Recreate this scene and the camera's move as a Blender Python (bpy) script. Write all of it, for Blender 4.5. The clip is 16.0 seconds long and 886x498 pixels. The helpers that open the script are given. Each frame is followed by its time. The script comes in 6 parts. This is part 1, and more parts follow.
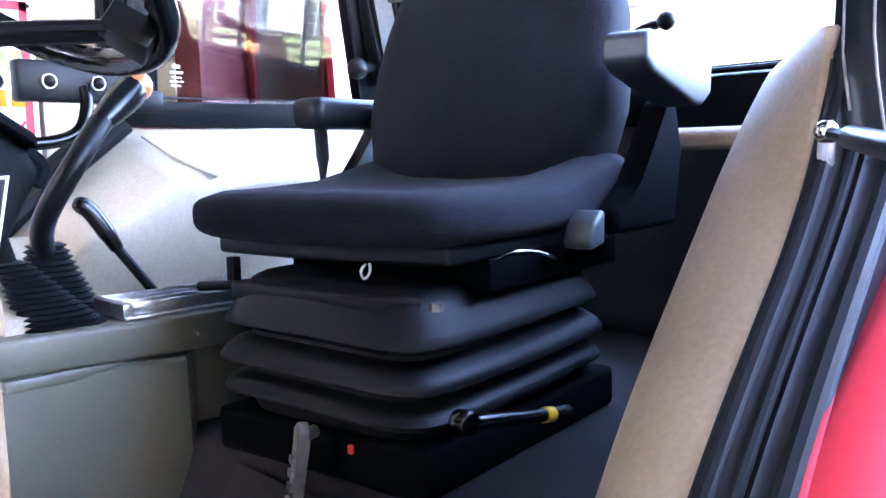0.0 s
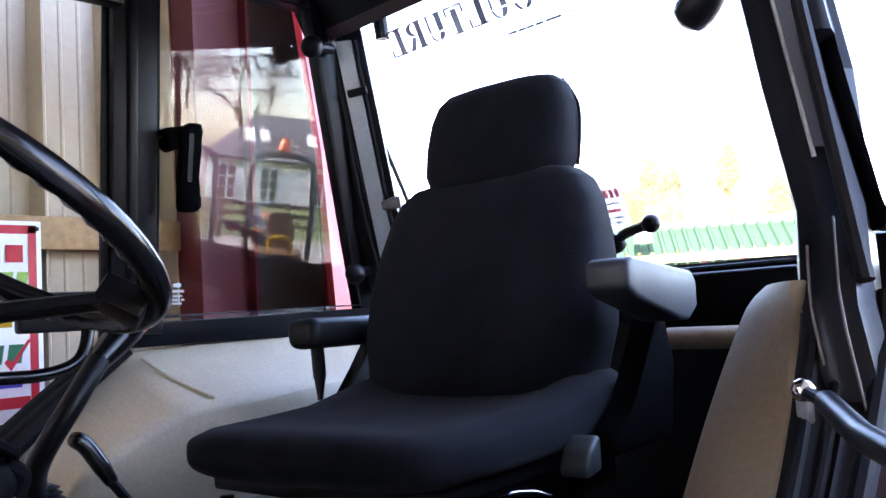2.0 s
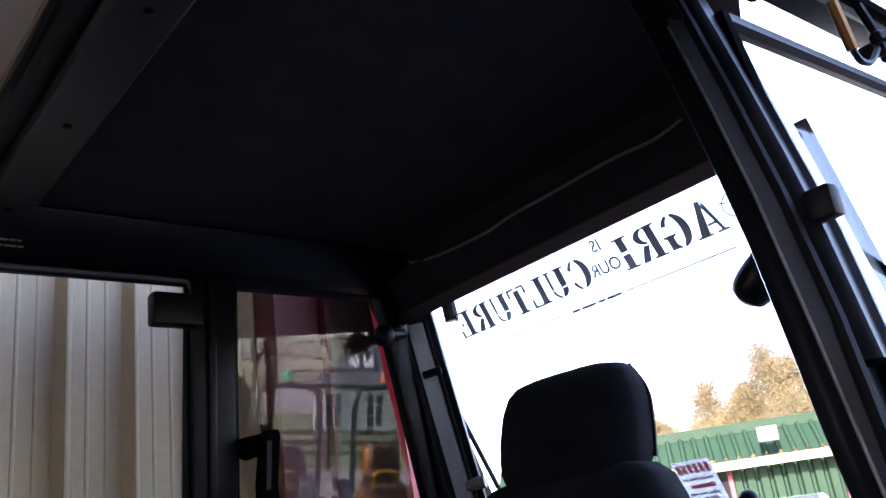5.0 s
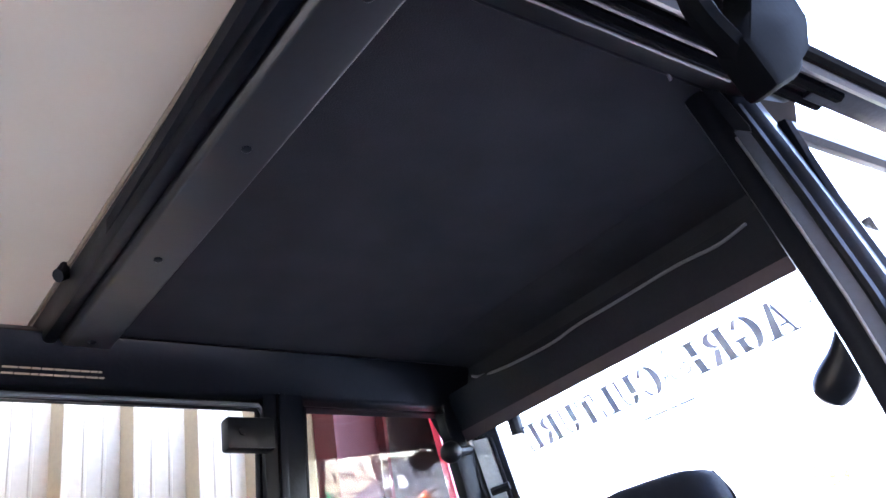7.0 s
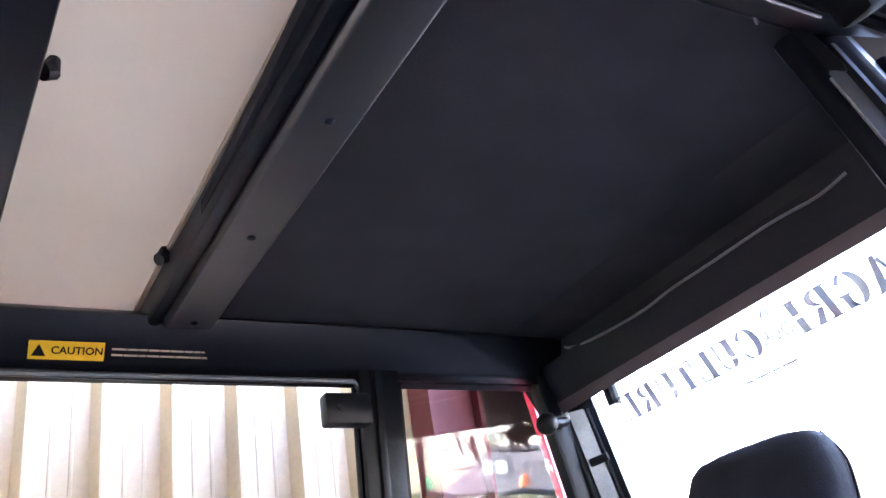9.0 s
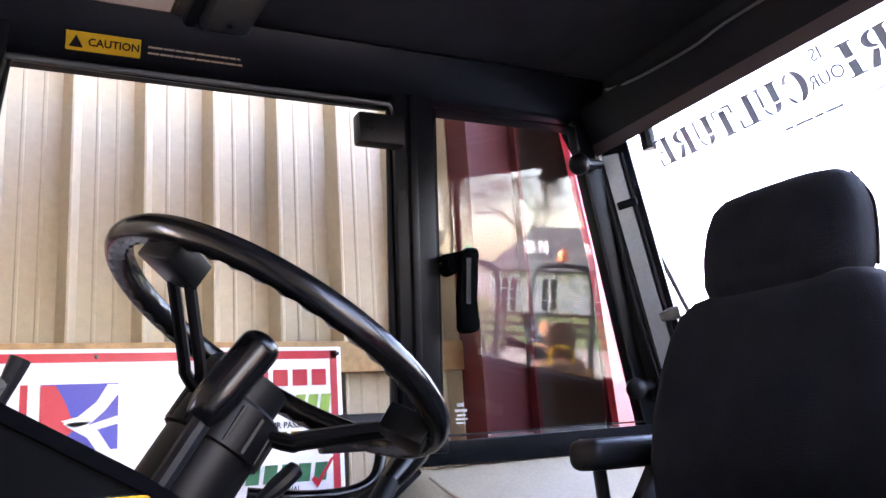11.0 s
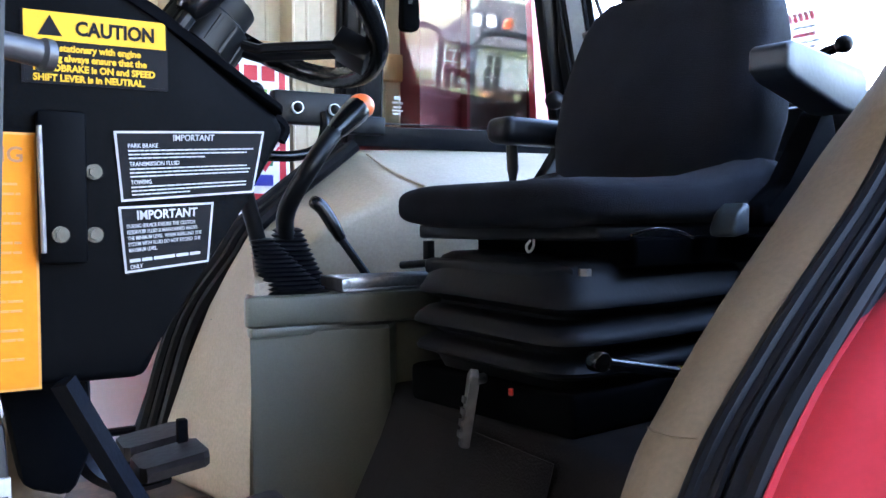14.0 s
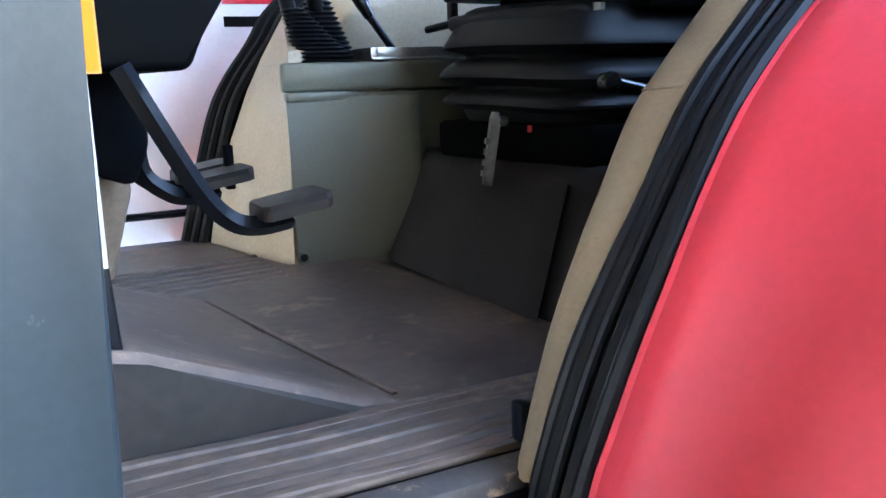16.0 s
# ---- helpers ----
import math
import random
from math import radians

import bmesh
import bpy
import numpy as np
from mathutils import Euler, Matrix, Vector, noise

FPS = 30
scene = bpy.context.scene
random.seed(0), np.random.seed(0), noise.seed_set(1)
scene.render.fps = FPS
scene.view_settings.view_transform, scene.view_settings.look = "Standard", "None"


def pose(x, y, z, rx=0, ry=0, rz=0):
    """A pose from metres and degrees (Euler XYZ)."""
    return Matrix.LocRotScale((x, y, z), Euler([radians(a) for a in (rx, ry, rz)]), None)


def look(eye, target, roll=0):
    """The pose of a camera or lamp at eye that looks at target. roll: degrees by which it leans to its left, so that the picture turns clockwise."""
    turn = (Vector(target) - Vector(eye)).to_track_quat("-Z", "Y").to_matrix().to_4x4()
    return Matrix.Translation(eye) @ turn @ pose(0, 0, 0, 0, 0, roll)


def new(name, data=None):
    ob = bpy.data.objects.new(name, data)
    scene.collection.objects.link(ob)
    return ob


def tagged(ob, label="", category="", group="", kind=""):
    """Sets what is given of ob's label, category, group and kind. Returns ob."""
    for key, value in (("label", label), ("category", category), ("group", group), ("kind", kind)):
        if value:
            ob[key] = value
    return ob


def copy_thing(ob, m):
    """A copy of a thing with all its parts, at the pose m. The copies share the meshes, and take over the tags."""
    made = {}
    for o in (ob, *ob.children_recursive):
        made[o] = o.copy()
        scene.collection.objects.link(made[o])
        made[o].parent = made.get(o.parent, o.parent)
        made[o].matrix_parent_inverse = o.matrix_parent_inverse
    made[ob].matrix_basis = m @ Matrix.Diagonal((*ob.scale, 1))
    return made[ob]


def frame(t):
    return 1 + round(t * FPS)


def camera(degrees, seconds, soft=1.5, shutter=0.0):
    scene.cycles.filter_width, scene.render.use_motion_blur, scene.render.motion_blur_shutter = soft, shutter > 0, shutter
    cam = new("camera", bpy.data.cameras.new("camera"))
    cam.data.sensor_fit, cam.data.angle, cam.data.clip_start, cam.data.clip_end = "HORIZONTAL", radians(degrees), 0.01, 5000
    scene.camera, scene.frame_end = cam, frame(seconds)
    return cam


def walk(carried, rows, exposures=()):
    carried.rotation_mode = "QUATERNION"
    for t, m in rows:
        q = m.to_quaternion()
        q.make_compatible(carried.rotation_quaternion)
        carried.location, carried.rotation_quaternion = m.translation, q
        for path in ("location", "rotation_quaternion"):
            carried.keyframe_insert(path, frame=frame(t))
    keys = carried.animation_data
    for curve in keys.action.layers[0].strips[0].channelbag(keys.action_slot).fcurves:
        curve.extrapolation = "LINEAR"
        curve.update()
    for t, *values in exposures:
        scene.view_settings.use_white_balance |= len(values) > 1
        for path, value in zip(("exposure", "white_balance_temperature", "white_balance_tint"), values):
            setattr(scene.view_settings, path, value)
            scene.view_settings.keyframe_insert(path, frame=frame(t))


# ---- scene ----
cam = camera(55.0, 16.0)
PATH = [
    (0, (0.121, 0.121, 1.899), (1.535, 1.518, 1.68), -1.1),
    (0.5, (0.134, 0.124, 1.922), (1.559, 1.521, 1.799), -1.7),
    (1, (0.136, 0.119, 1.941), (1.57, 1.513, 1.915), -2.4),
    (1.5, (0.132, 0.107, 1.964), (1.561, 1.505, 2.03), -2.9),
    (2, (0.133, 0.094, 1.992), (1.547, 1.499, 2.147), -3.5),
    (2.5, (0.132, 0.078, 2.03), (1.528, 1.492, 2.257), -4.6),
    (3, (0.141, 0.062, 2.055), (1.511, 1.486, 2.357), -5.2),
    (3.5, (0.148, 0.063, 2.084), (1.5, 1.487, 2.466), -5.5),
    (4, (0.158, 0.045, 2.106), (1.464, 1.482, 2.583), -5.9),
    (4.5, (0.176, 0.033, 2.125), (1.428, 1.485, 2.694), -7.0),
    (5, (0.177, 0.025, 2.137), (1.382, 1.48, 2.794), -7.7),
    (7.3, (0.091, 0.049, 2.14), (1.194, 1.442, 3.058), -10.3),
    (7.5, (0.097, 0.046, 2.145), (1.184, 1.45, 3.066), -10.3),
    (8, (0.089, 0.048, 2.142), (1.136, 1.468, 3.083), -10.2),
    (8.2, (0.083, 0.047, 2.144), (1.107, 1.483, 3.088), -10.2),
    (10.3, (0.148, 0.092, 2.041), (1.005, 1.778, 2.691), -5.2),
    (10.5, (0.149, 0.076, 2.04), (1.006, 1.791, 2.611), -3.8),
    (11, (0.146, 0.087, 2.008), (1.024, 1.828, 2.454), -3.8),
    (11.5, (0.14, 0.079, 1.985), (1.025, 1.841, 2.322), -3.5),
    (12, (0.129, 0.073, 1.952), (1.038, 1.837, 2.198), -3.5),
    (12.5, (0.088, 0.043, 1.922), (1.05, 1.791, 2.069), -2.5),
    (13, (0.046, -0.005, 1.895), (1.062, 1.717, 1.952), -1.5),
    (13.5, (0.048, -0.047, 1.86), (1.084, 1.664, 1.84), -0.7),
    (14, (0.047, -0.097, 1.807), (1.057, 1.627, 1.727), -0.2),
    (14.5, (0.051, -0.121, 1.757), (1.016, 1.623, 1.597), -0.5),
    (15, (0.051, -0.145, 1.704), (0.971, 1.612, 1.445), -1.3),
    (15.5, (0.042, -0.157, 1.672), (0.942, 1.595, 1.322), -1.7),
    (16, (0.013, -0.2, 1.645), (0.918, 1.536, 1.238), -1.8),
]
EXPOSURES = [(0.0, 7.0, 5900, 28), (0.5, 6.6, 5900, 28), (1.5, 5.6, 6300, 27), (2.5, 4.7, 6700, 28), (4.0, 3.9, 6700, 28), (5.0, 3.6, 6400, 28), (7.5, 6.55, 6300, 26), (8.0, 6.7, 6300, 26), (10.5, 5.45, 7200, 33), (12.0, 5.35, 7200, 33), (13.0, 5.5, 6600, 32), (14.5, 5.92, 6100, 14), (16.0, 6.25, 6300, 12)]
walk(cam, [(t, look(eye, target, roll)) for t, eye, target, roll in PATH], EXPOSURES)

# ---- world, sun and exposure ----
SUN_AZ, SUN_EL = -148.0, 27.0          # degrees: where the sun stands, seen from the tractor
world = bpy.data.worlds.new("sky")
scene.world = world
world.use_nodes = True
_wn = world.node_tree.nodes
_sky = _wn.new("ShaderNodeTexSky")
_sky.sky_type = 'NISHITA'
_sky.sun_disc = False
_sky.sun_elevation = radians(SUN_EL)
_sky.sun_rotation = radians(90 - SUN_AZ)
_sky.air_density, _sky.dust_density = 1.0, 2.0
world.node_tree.links.new(_sky.outputs[0], _wn["Background"].inputs[0])
_wn["Background"].inputs[1].default_value = 0.15
_sun = new("sun", bpy.data.lights.new("sun", 'SUN'))
_sun.data.energy, _sun.data.angle, _sun.data.color = 4.0, radians(0.5), (1.0, 0.93, 0.82)
_sd = Vector((math.cos(radians(SUN_AZ)) * math.cos(radians(SUN_EL)), math.sin(radians(SUN_AZ)) * math.cos(radians(SUN_EL)), math.sin(radians(SUN_EL))))
_sun.matrix_world = look(_sd * 50, (0, 0, 0))

# ---- materials ----
def mat(name, col, rough=0.6, metal=0.0, var=0.25, scale=8.0, fine=120.0, bump=0.15, spec=0.5, tint=None, wear=0.0, wear_col=(0.3, 0.3, 0.3), island=0.0, coat=0.0, sheen=0.0):
    m = bpy.data.materials.new(name)
    m.use_nodes = True
    nt = m.node_tree
    n, l = nt.nodes, nt.links
    b = n["Principled BSDF"]
    tc = n.new("ShaderNodeTexCoord")
    big = n.new("ShaderNodeTexNoise")
    big.inputs["Scale"].default_value, big.inputs["Detail"].default_value = scale, 5
    small = n.new("ShaderNodeTexNoise")
    small.inputs["Scale"].default_value, small.inputs["Detail"].default_value = fine, 3
    l.new(tc.outputs["Object"], big.inputs["Vector"])
    l.new(tc.outputs["Object"], small.inputs["Vector"])
    ramp = n.new("ShaderNodeMapRange")
    ramp.inputs["From Min"].default_value, ramp.inputs["From Max"].default_value = 0.3, 0.7
    l.new(big.outputs["Fac"], ramp.inputs["Value"])
    mix = n.new("ShaderNodeMix")
    mix.data_type = 'RGBA'
    t2 = tint or tuple(c * (1 - var) for c in col)
    mix.inputs["A"].default_value = (*col, 1)
    mix.inputs["B"].default_value = (*t2, 1)
    l.new(ramp.outputs[0], mix.inputs["Factor"])
    out = mix.outputs["Result"]
    gr = n.new("ShaderNodeMix")
    gr.data_type, gr.blend_type = 'RGBA', 'MULTIPLY'
    gr.inputs["Factor"].default_value = min(1.0, var * 1.5)
    grr = n.new("ShaderNodeMapRange")
    grr.inputs["From Min"].default_value, grr.inputs["From Max"].default_value = 0.3, 0.7
    grr.inputs["To Min"].default_value, grr.inputs["To Max"].default_value = 0.55, 1.15
    l.new(small.outputs["Fac"], grr.inputs["Value"])
    l.new(out, gr.inputs["A"])
    l.new(grr.outputs[0], gr.inputs["B"])
    out = gr.outputs["Result"]
    if island:
        oi = n.new("ShaderNodeObjectInfo")
        geo = n.new("ShaderNodeNewGeometry")
        ad = n.new("ShaderNodeMath")
        ad.operation = 'ADD'
        l.new(oi.outputs["Random"], ad.inputs[0])
        l.new(geo.outputs["Random Per Island"], ad.inputs[1])
        mr = n.new("ShaderNodeMapRange")
        mr.inputs["From Max"].default_value = 2
        mr.inputs["To Min"].default_value, mr.inputs["To Max"].default_value = 1 - island, 1 + island
        l.new(ad.outputs[0], mr.inputs["Value"])
        mm = n.new("ShaderNodeMix")
        mm.data_type, mm.blend_type = 'RGBA', 'MULTIPLY'
        mm.inputs["Factor"].default_value = 1
        l.new(out, mm.inputs["A"])
        l.new(mr.outputs[0], mm.inputs["B"])
        out = mm.outputs["Result"]
    if wear:
        wn = n.new("ShaderNodeTexNoise")
        wn.inputs["Scale"].default_value, wn.inputs["Detail"].default_value, wn.inputs["Roughness"].default_value = scale * 3.1, 8, 0.7
        l.new(tc.outputs["Object"], wn.inputs["Vector"])
        wr = n.new("ShaderNodeMapRange")
        wr.inputs["From Min"].default_value, wr.inputs["From Max"].default_value = 0.72 - wear * 0.3, 0.80 - wear * 0.3
        l.new(wn.outputs["Fac"], wr.inputs["Value"])
        wm = n.new("ShaderNodeMix")
        wm.data_type = 'RGBA'
        wm.inputs["B"].default_value = (*wear_col, 1)
        l.new(wr.outputs[0], wm.inputs["Factor"])
        l.new(out, wm.inputs["A"])
        out = wm.outputs["Result"]
    l.new(out, b.inputs["Base Color"])
    rr = n.new("ShaderNodeMapRange")
    rr.inputs["To Min"].default_value, rr.inputs["To Max"].default_value = max(0.02, rough - 0.12), min(1, rough + 0.12)
    l.new(big.outputs["Fac"], rr.inputs["Value"])
    l.new(rr.outputs[0], b.inputs["Roughness"])
    b.inputs["Metallic"].default_value = metal
    b.inputs["Specular IOR Level"].default_value = spec
    b.inputs["Coat Weight"].default_value = coat
    b.inputs["Sheen Weight"].default_value = sheen
    if bump:
        bp = n.new("ShaderNodeBump")
        bp.inputs["Strength"].default_value, bp.inputs["Distance"].default_value = bump, 0.002
        l.new(small.outputs["Fac"], bp.inputs["Height"])
        l.new(bp.outputs[0], b.inputs["Normal"])
    return m


def glass_mat(name, f0=0.045, tint=(0.95, 0.965, 0.96)):
    """Clear sheet glass: one surface's share of mirrored light by Schlick's rule, the rest passes."""
    m = bpy.data.materials.new(name)
    m.use_nodes = True
    n, l = m.node_tree.nodes, m.node_tree.links
    n.remove(n["Principled BSDF"])
    tr, gl, mx, lw = n.new("ShaderNodeBsdfTransparent"), n.new("ShaderNodeBsdfGlossy"), n.new("ShaderNodeMixShader"), n.new("ShaderNodeLayerWeight")
    tr.inputs[0].default_value = (*tint, 1)
    gl.inputs["Roughness"].default_value = 0.0
    gl.inputs[0].default_value = (1, 1, 1, 1)
    lw.inputs["Blend"].default_value = 0.5
    pw, ma = n.new("ShaderNodeMath"), n.new("ShaderNodeMath")
    pw.operation, ma.operation = 'POWER', 'MULTIPLY_ADD'
    pw.inputs[1].default_value = 5.0
    ma.inputs[1].default_value, ma.inputs[2].default_value = 1 - f0, f0
    l.new(lw.outputs["Facing"], pw.inputs[0])
    l.new(pw.outputs[0], ma.inputs[0])
    l.new(ma.outputs[0], mx.inputs[0])
    l.new(tr.outputs[0], mx.inputs[1])
    l.new(gl.outputs[0], mx.inputs[2])
    l.new(mx.outputs[0], n["Material Output"].inputs[0])
    return m


def frosted_mat(name, col):
    m = bpy.data.materials.new(name)
    m.use_nodes = True
    n, l = m.node_tree.nodes, m.node_tree.links
    b = n["Principled BSDF"]
    b.inputs["Base Color"].default_value = (*col, 1)
    b.inputs["Roughness"].default_value = 0.15
    tl, mx, tx, tc = n.new("ShaderNodeBsdfTranslucent"), n.new("ShaderNodeMixShader"), n.new("ShaderNodeTexNoise"), n.new("ShaderNodeTexCoord")
    tx.inputs["Scale"].default_value, tx.inputs["Detail"].default_value = 4, 6
    l.new(tc.outputs["Object"], tx.inputs["Vector"])
    rp = n.new("ShaderNodeMix")
    rp.data_type = 'RGBA'
    rp.inputs["A"].default_value, rp.inputs["B"].default_value = (*col, 1), (*(c * 0.8 for c in col), 1)
    l.new(tx.outputs["Fac"], rp.inputs["Factor"])
    l.new(rp.outputs["Result"], tl.inputs[0])
    mx.inputs[0].default_value = 0.8
    l.new(b.outputs[0], mx.inputs[1])
    l.new(tl.outputs[0], mx.inputs[2])
    l.new(mx.outputs[0], n["Material Output"].inputs[0])
    return m


BLACK = mat("black_painted_steel", (0.0046, 0.0054, 0.0080), 0.36, var=0.3, scale=6, spec=0.12, wear=0.06, wear_col=(0.02, 0.019, 0.018))
DASHPAINT = mat("black_crackle_paint", (0.0010, 0.0012, 0.0016), 0.6, var=0.3, scale=9, fine=200, bump=0.10, spec=0.03, wear=0.07, wear_col=(0.009, 0.0085, 0.008))
RUBBER = mat("black_rubber", (0.0050, 0.0056, 0.0074), 0.5, var=0.3, bump=0.2, spec=0.14)
PLASTIC = mat("black_plastic", (0.006, 0.0065, 0.0085), 0.42, var=0.2, bump=0.08, spec=0.16)
GLOSSY = mat("glossy_black_plastic", (0.0038, 0.0040, 0.0048), 0.22, var=0.25, scale=18, bump=0.04, spec=0.27, coat=0.06)
COLUMN = mat("black_column_plastic", (0.0035, 0.0035, 0.004), 0.38, var=0.3, scale=10, bump=0.06, spec=0.14)
FABRIC = mat("black_seat_fabric", (0.0086, 0.0102, 0.0160), 0.95, var=0.4, scale=14, fine=520, bump=0.6, spec=0.1, sheen=0.03)
VINYL = mat("beige_vinyl", (0.46, 0.385, 0.278), 0.5, var=0.18, scale=5, fine=160, bump=0.12, wear=0.1, wear_col=(0.24, 0.19, 0.14))
# worn vinyl, far darker than VINYL: the door pad's shade is put into colour
TAN_SHADED = mat("worn_tan_vinyl_shaded", (0.126, 0.095, 0.061), 0.7, spec=0.10, var=0.2, scale=7, fine=160, bump=0.12, wear=0.22, wear_col=(0.09, 0.066, 0.045))
SEALRUB = mat("door_seal_rubber", (0.003, 0.0034, 0.0045), 0.5, var=0.3, bump=0.15, spec=0.10)
OLIVE = mat("olive_grey_plastic", (0.092, 0.093, 0.069), 0.42, var=0.18, scale=4, fine=300, bump=0.12)
LINER = mat("charcoal_roof_liner", (0.016, 0.0155, 0.0175), 0.85, var=0.25, fine=400, bump=0.3, spec=0.2)
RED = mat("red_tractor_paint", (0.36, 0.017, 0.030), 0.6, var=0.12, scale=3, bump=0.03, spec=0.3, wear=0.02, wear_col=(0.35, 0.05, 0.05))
MATRUB = mat("dusty_rubber_mat", (0.029, 0.022, 0.0205), 0.5, var=0.5, scale=3.1, fine=45, bump=0.25, spec=0.28, tint=(0.100, 0.070, 0.053), wear=0.50, wear_col=(0.150, 0.100, 0.069))
SIDERUB = mat("dark_rubber_edge", (0.020, 0.0165, 0.015), 0.65, var=0.4, scale=6, fine=60, bump=0.2, spec=0.2)
PADRUB = mat("worn_pedal_rubber", (0.0055, 0.0045, 0.0042), 0.5, var=0.35, scale=14, fine=90, bump=0.25, tint=(0.017, 0.012, 0.010), spec=0.08)
IRON = mat("matt_black_iron", (0.0018, 0.0020, 0.0026), 0.85, var=0.3, bump=0.1, spec=0.015)
CARPET = mat("dark_floor_lining", (0.013, 0.0115, 0.012), 0.95, var=0.4, scale=6, fine=300, bump=0.4, spec=0.12)
STEEL = mat("galvanised_steel", (0.52, 0.55, 0.58), 0.35, metal=0.9, var=0.3, scale=20, bump=0.08)
CHROME = mat("bright_metal", (0.65, 0.65, 0.66), 0.2, metal=1.0, var=0.15, bump=0.02)
ORANGE = mat("orange_plastic", (0.72, 0.13, 0.03), 0.35, var=0.1, bump=0.03)
CLAD = mat("beige_steel_cladding", (0.50, 0.425, 0.30), 0.5, var=0.1, scale=2.2, fine=60, bump=0.04, wear=0.02, wear_col=(0.36, 0.3, 0.24))
TIMBER = mat("pine_timber", (0.52, 0.32, 0.14), 0.65, var=0.35, scale=5, fine=60, bump=0.2)
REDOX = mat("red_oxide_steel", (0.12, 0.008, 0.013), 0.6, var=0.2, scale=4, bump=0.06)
WHITE = mat("white_board", (0.80, 0.80, 0.79), 0.4, var=0.04, bump=0.02)
SIGNRED = mat("sign_red", (0.62, 0.02, 0.04), 0.4, var=0.05, bump=0.01)
SIGNBLUE = mat("sign_blue", (0.05, 0.05, 0.42), 0.4, var=0.08, bump=0.01)
SIGNGREEN = mat("sign_green", (0.28, 0.5, 0.08), 0.4, var=0.05, bump=0.01)
DKGREEN = mat("sign_dark_green", (0.02, 0.2, 0.09), 0.4, var=0.05, bump=0.01)
SLOGAN = mat("slogan_vinyl", (0.20, 0.20, 0.23), 0.5, var=0.1, bump=0.0)
PILLARGREY = mat("slate_pillar_paint", (0.0145, 0.0215, 0.0245), 0.42, var=0.25, scale=5, bump=0.06, spec=0.3, wear=0.05, wear_col=(0.08, 0.08, 0.08))
INK = mat("black_ink", (0.004, 0.004, 0.005), 0.6, var=0.1, bump=0.0, spec=0.08)
YELLOW = mat("yellow_decal", (0.47, 0.275, 0.012), 0.5, var=0.08, bump=0.01, spec=0.12)
AMBER = mat("orange_decal", (0.52, 0.165, 0.006), 0.55, var=0.08, scale=10, bump=0.02, spec=0.1)
GREYTXT = mat("pale_decal_print", (0.28, 0.28, 0.285), 0.5, var=0.12, bump=0.0)
GLASS = glass_mat("window_glass", 0.034)
PAPER = frosted_mat("backlit_sticker_paper", (0.80, 0.78, 0.76))
HATCH = frosted_mat("dusty_hatch_glass", (0.45, 0.385, 0.305))
CONCRETE = mat("yard_concrete", (0.30, 0.28, 0.26), 0.85, var=0.3, scale=0.6, fine=30, bump=0.3)
GRASS = mat("grass", (0.10, 0.15, 0.035), 0.9, var=0.4, scale=1.0, fine=40, bump=0.5)
RENDERW = mat("white_house_render", (0.78, 0.77, 0.75), 0.8, var=0.06, scale=1.5, bump=0.1)
SLATE = mat("grey_slate", (0.14, 0.14, 0.15), 0.6, var=0.3, scale=2, fine=20, bump=0.3, island=0.15)
# near-black colour standing in for the shade behind the quarter window
DARKBACK = mat("dark_backing_panel", (0.075, 0.072, 0.070), 0.9, var=0.3, scale=1.5, fine=30, bump=0.3)
GREENSHED = mat("green_steel_cladding", (0.0105, 0.026, 0.0155), 0.6, var=0.12, scale=1.2, bump=0.05, spec=0.08)
CREAM = mat("cream_roof_lining", (0.62, 0.56, 0.50), 0.7, var=0.08, scale=1.2, bump=0.05)
FOLIAGE = mat("autumn_needles", (0.098, 0.070, 0.031), 0.9, var=0.35, scale=1.0, bump=0.0, tint=(0.085, 0.075, 0.032), island=0.2)
STICKRED = frosted_mat("backlit_red_print", (0.62, 0.12, 0.17))
STICKGREY = frosted_mat("backlit_grey_print", (0.42, 0.40, 0.46))
BARK = mat("bark", (0.12, 0.095, 0.075), 0.9, var=0.4, scale=9, bump=0.5)
DIGYEL = mat("digger_orange_paint", (0.40, 0.15, 0.025), 0.45, var=0.15, scale=3, bump=0.05)
GREYPAINT = mat("grey_painted_steel", (0.045, 0.055, 0.06), 0.42, var=0.2, scale=5, bump=0.06, wear=0.06, wear_col=(0.35, 0.35, 0.35))
DUSTY = mat("lever_grey_metal", (0.20, 0.19, 0.18), 0.5, metal=0.6, var=0.4, scale=60, bump=0.3)
WINDARK = mat("dark_window_pane", (0.03, 0.035, 0.04), 0.1, var=0.1, bump=0.0)
GREENLAMP = mat("green_lamp_lens", (0.02, 0.5, 0.2), 0.2, var=0.1, bump=0.0)
CARTON = mat("brown_tube", (0.33, 0.25, 0.17), 0.6, var=0.2, scale=12, bump=0.1)


# ---- mesh helpers ----
def thing(name, label, category, m=None, group="", kind=""):
    ob = new(name)
    ob.empty_display_size = 0.05
    if m is not None:
        ob.matrix_world = m
    return tagged(ob, label, category, group, kind)


def mesh_of(name, bm, material, smooth=35.0):
    bmesh.ops.recalc_face_normals(bm, faces=bm.faces)
    me = bpy.data.meshes.new(name)
    bm.to_mesh(me)
    bm.free()
    me.materials.append(material)
    if smooth:
        me.shade_smooth()
        me.set_sharp_from_angle(angle=radians(smooth))
    return me


def part(name, bm, material, parent, label="", smooth=35.0, m=None):
    ob = new(name, mesh_of(name, bm, material, smooth))
    ob.parent = parent
    if m is not None:
        ob.matrix_local = m
    return tagged(ob, label)


def solid(name, bm, material, label, category, kind="", smooth=35.0, group=""):
    return tagged(new(name, mesh_of(name, bm, material, smooth)), label, category, group, kind)


def B():
    return bmesh.new()


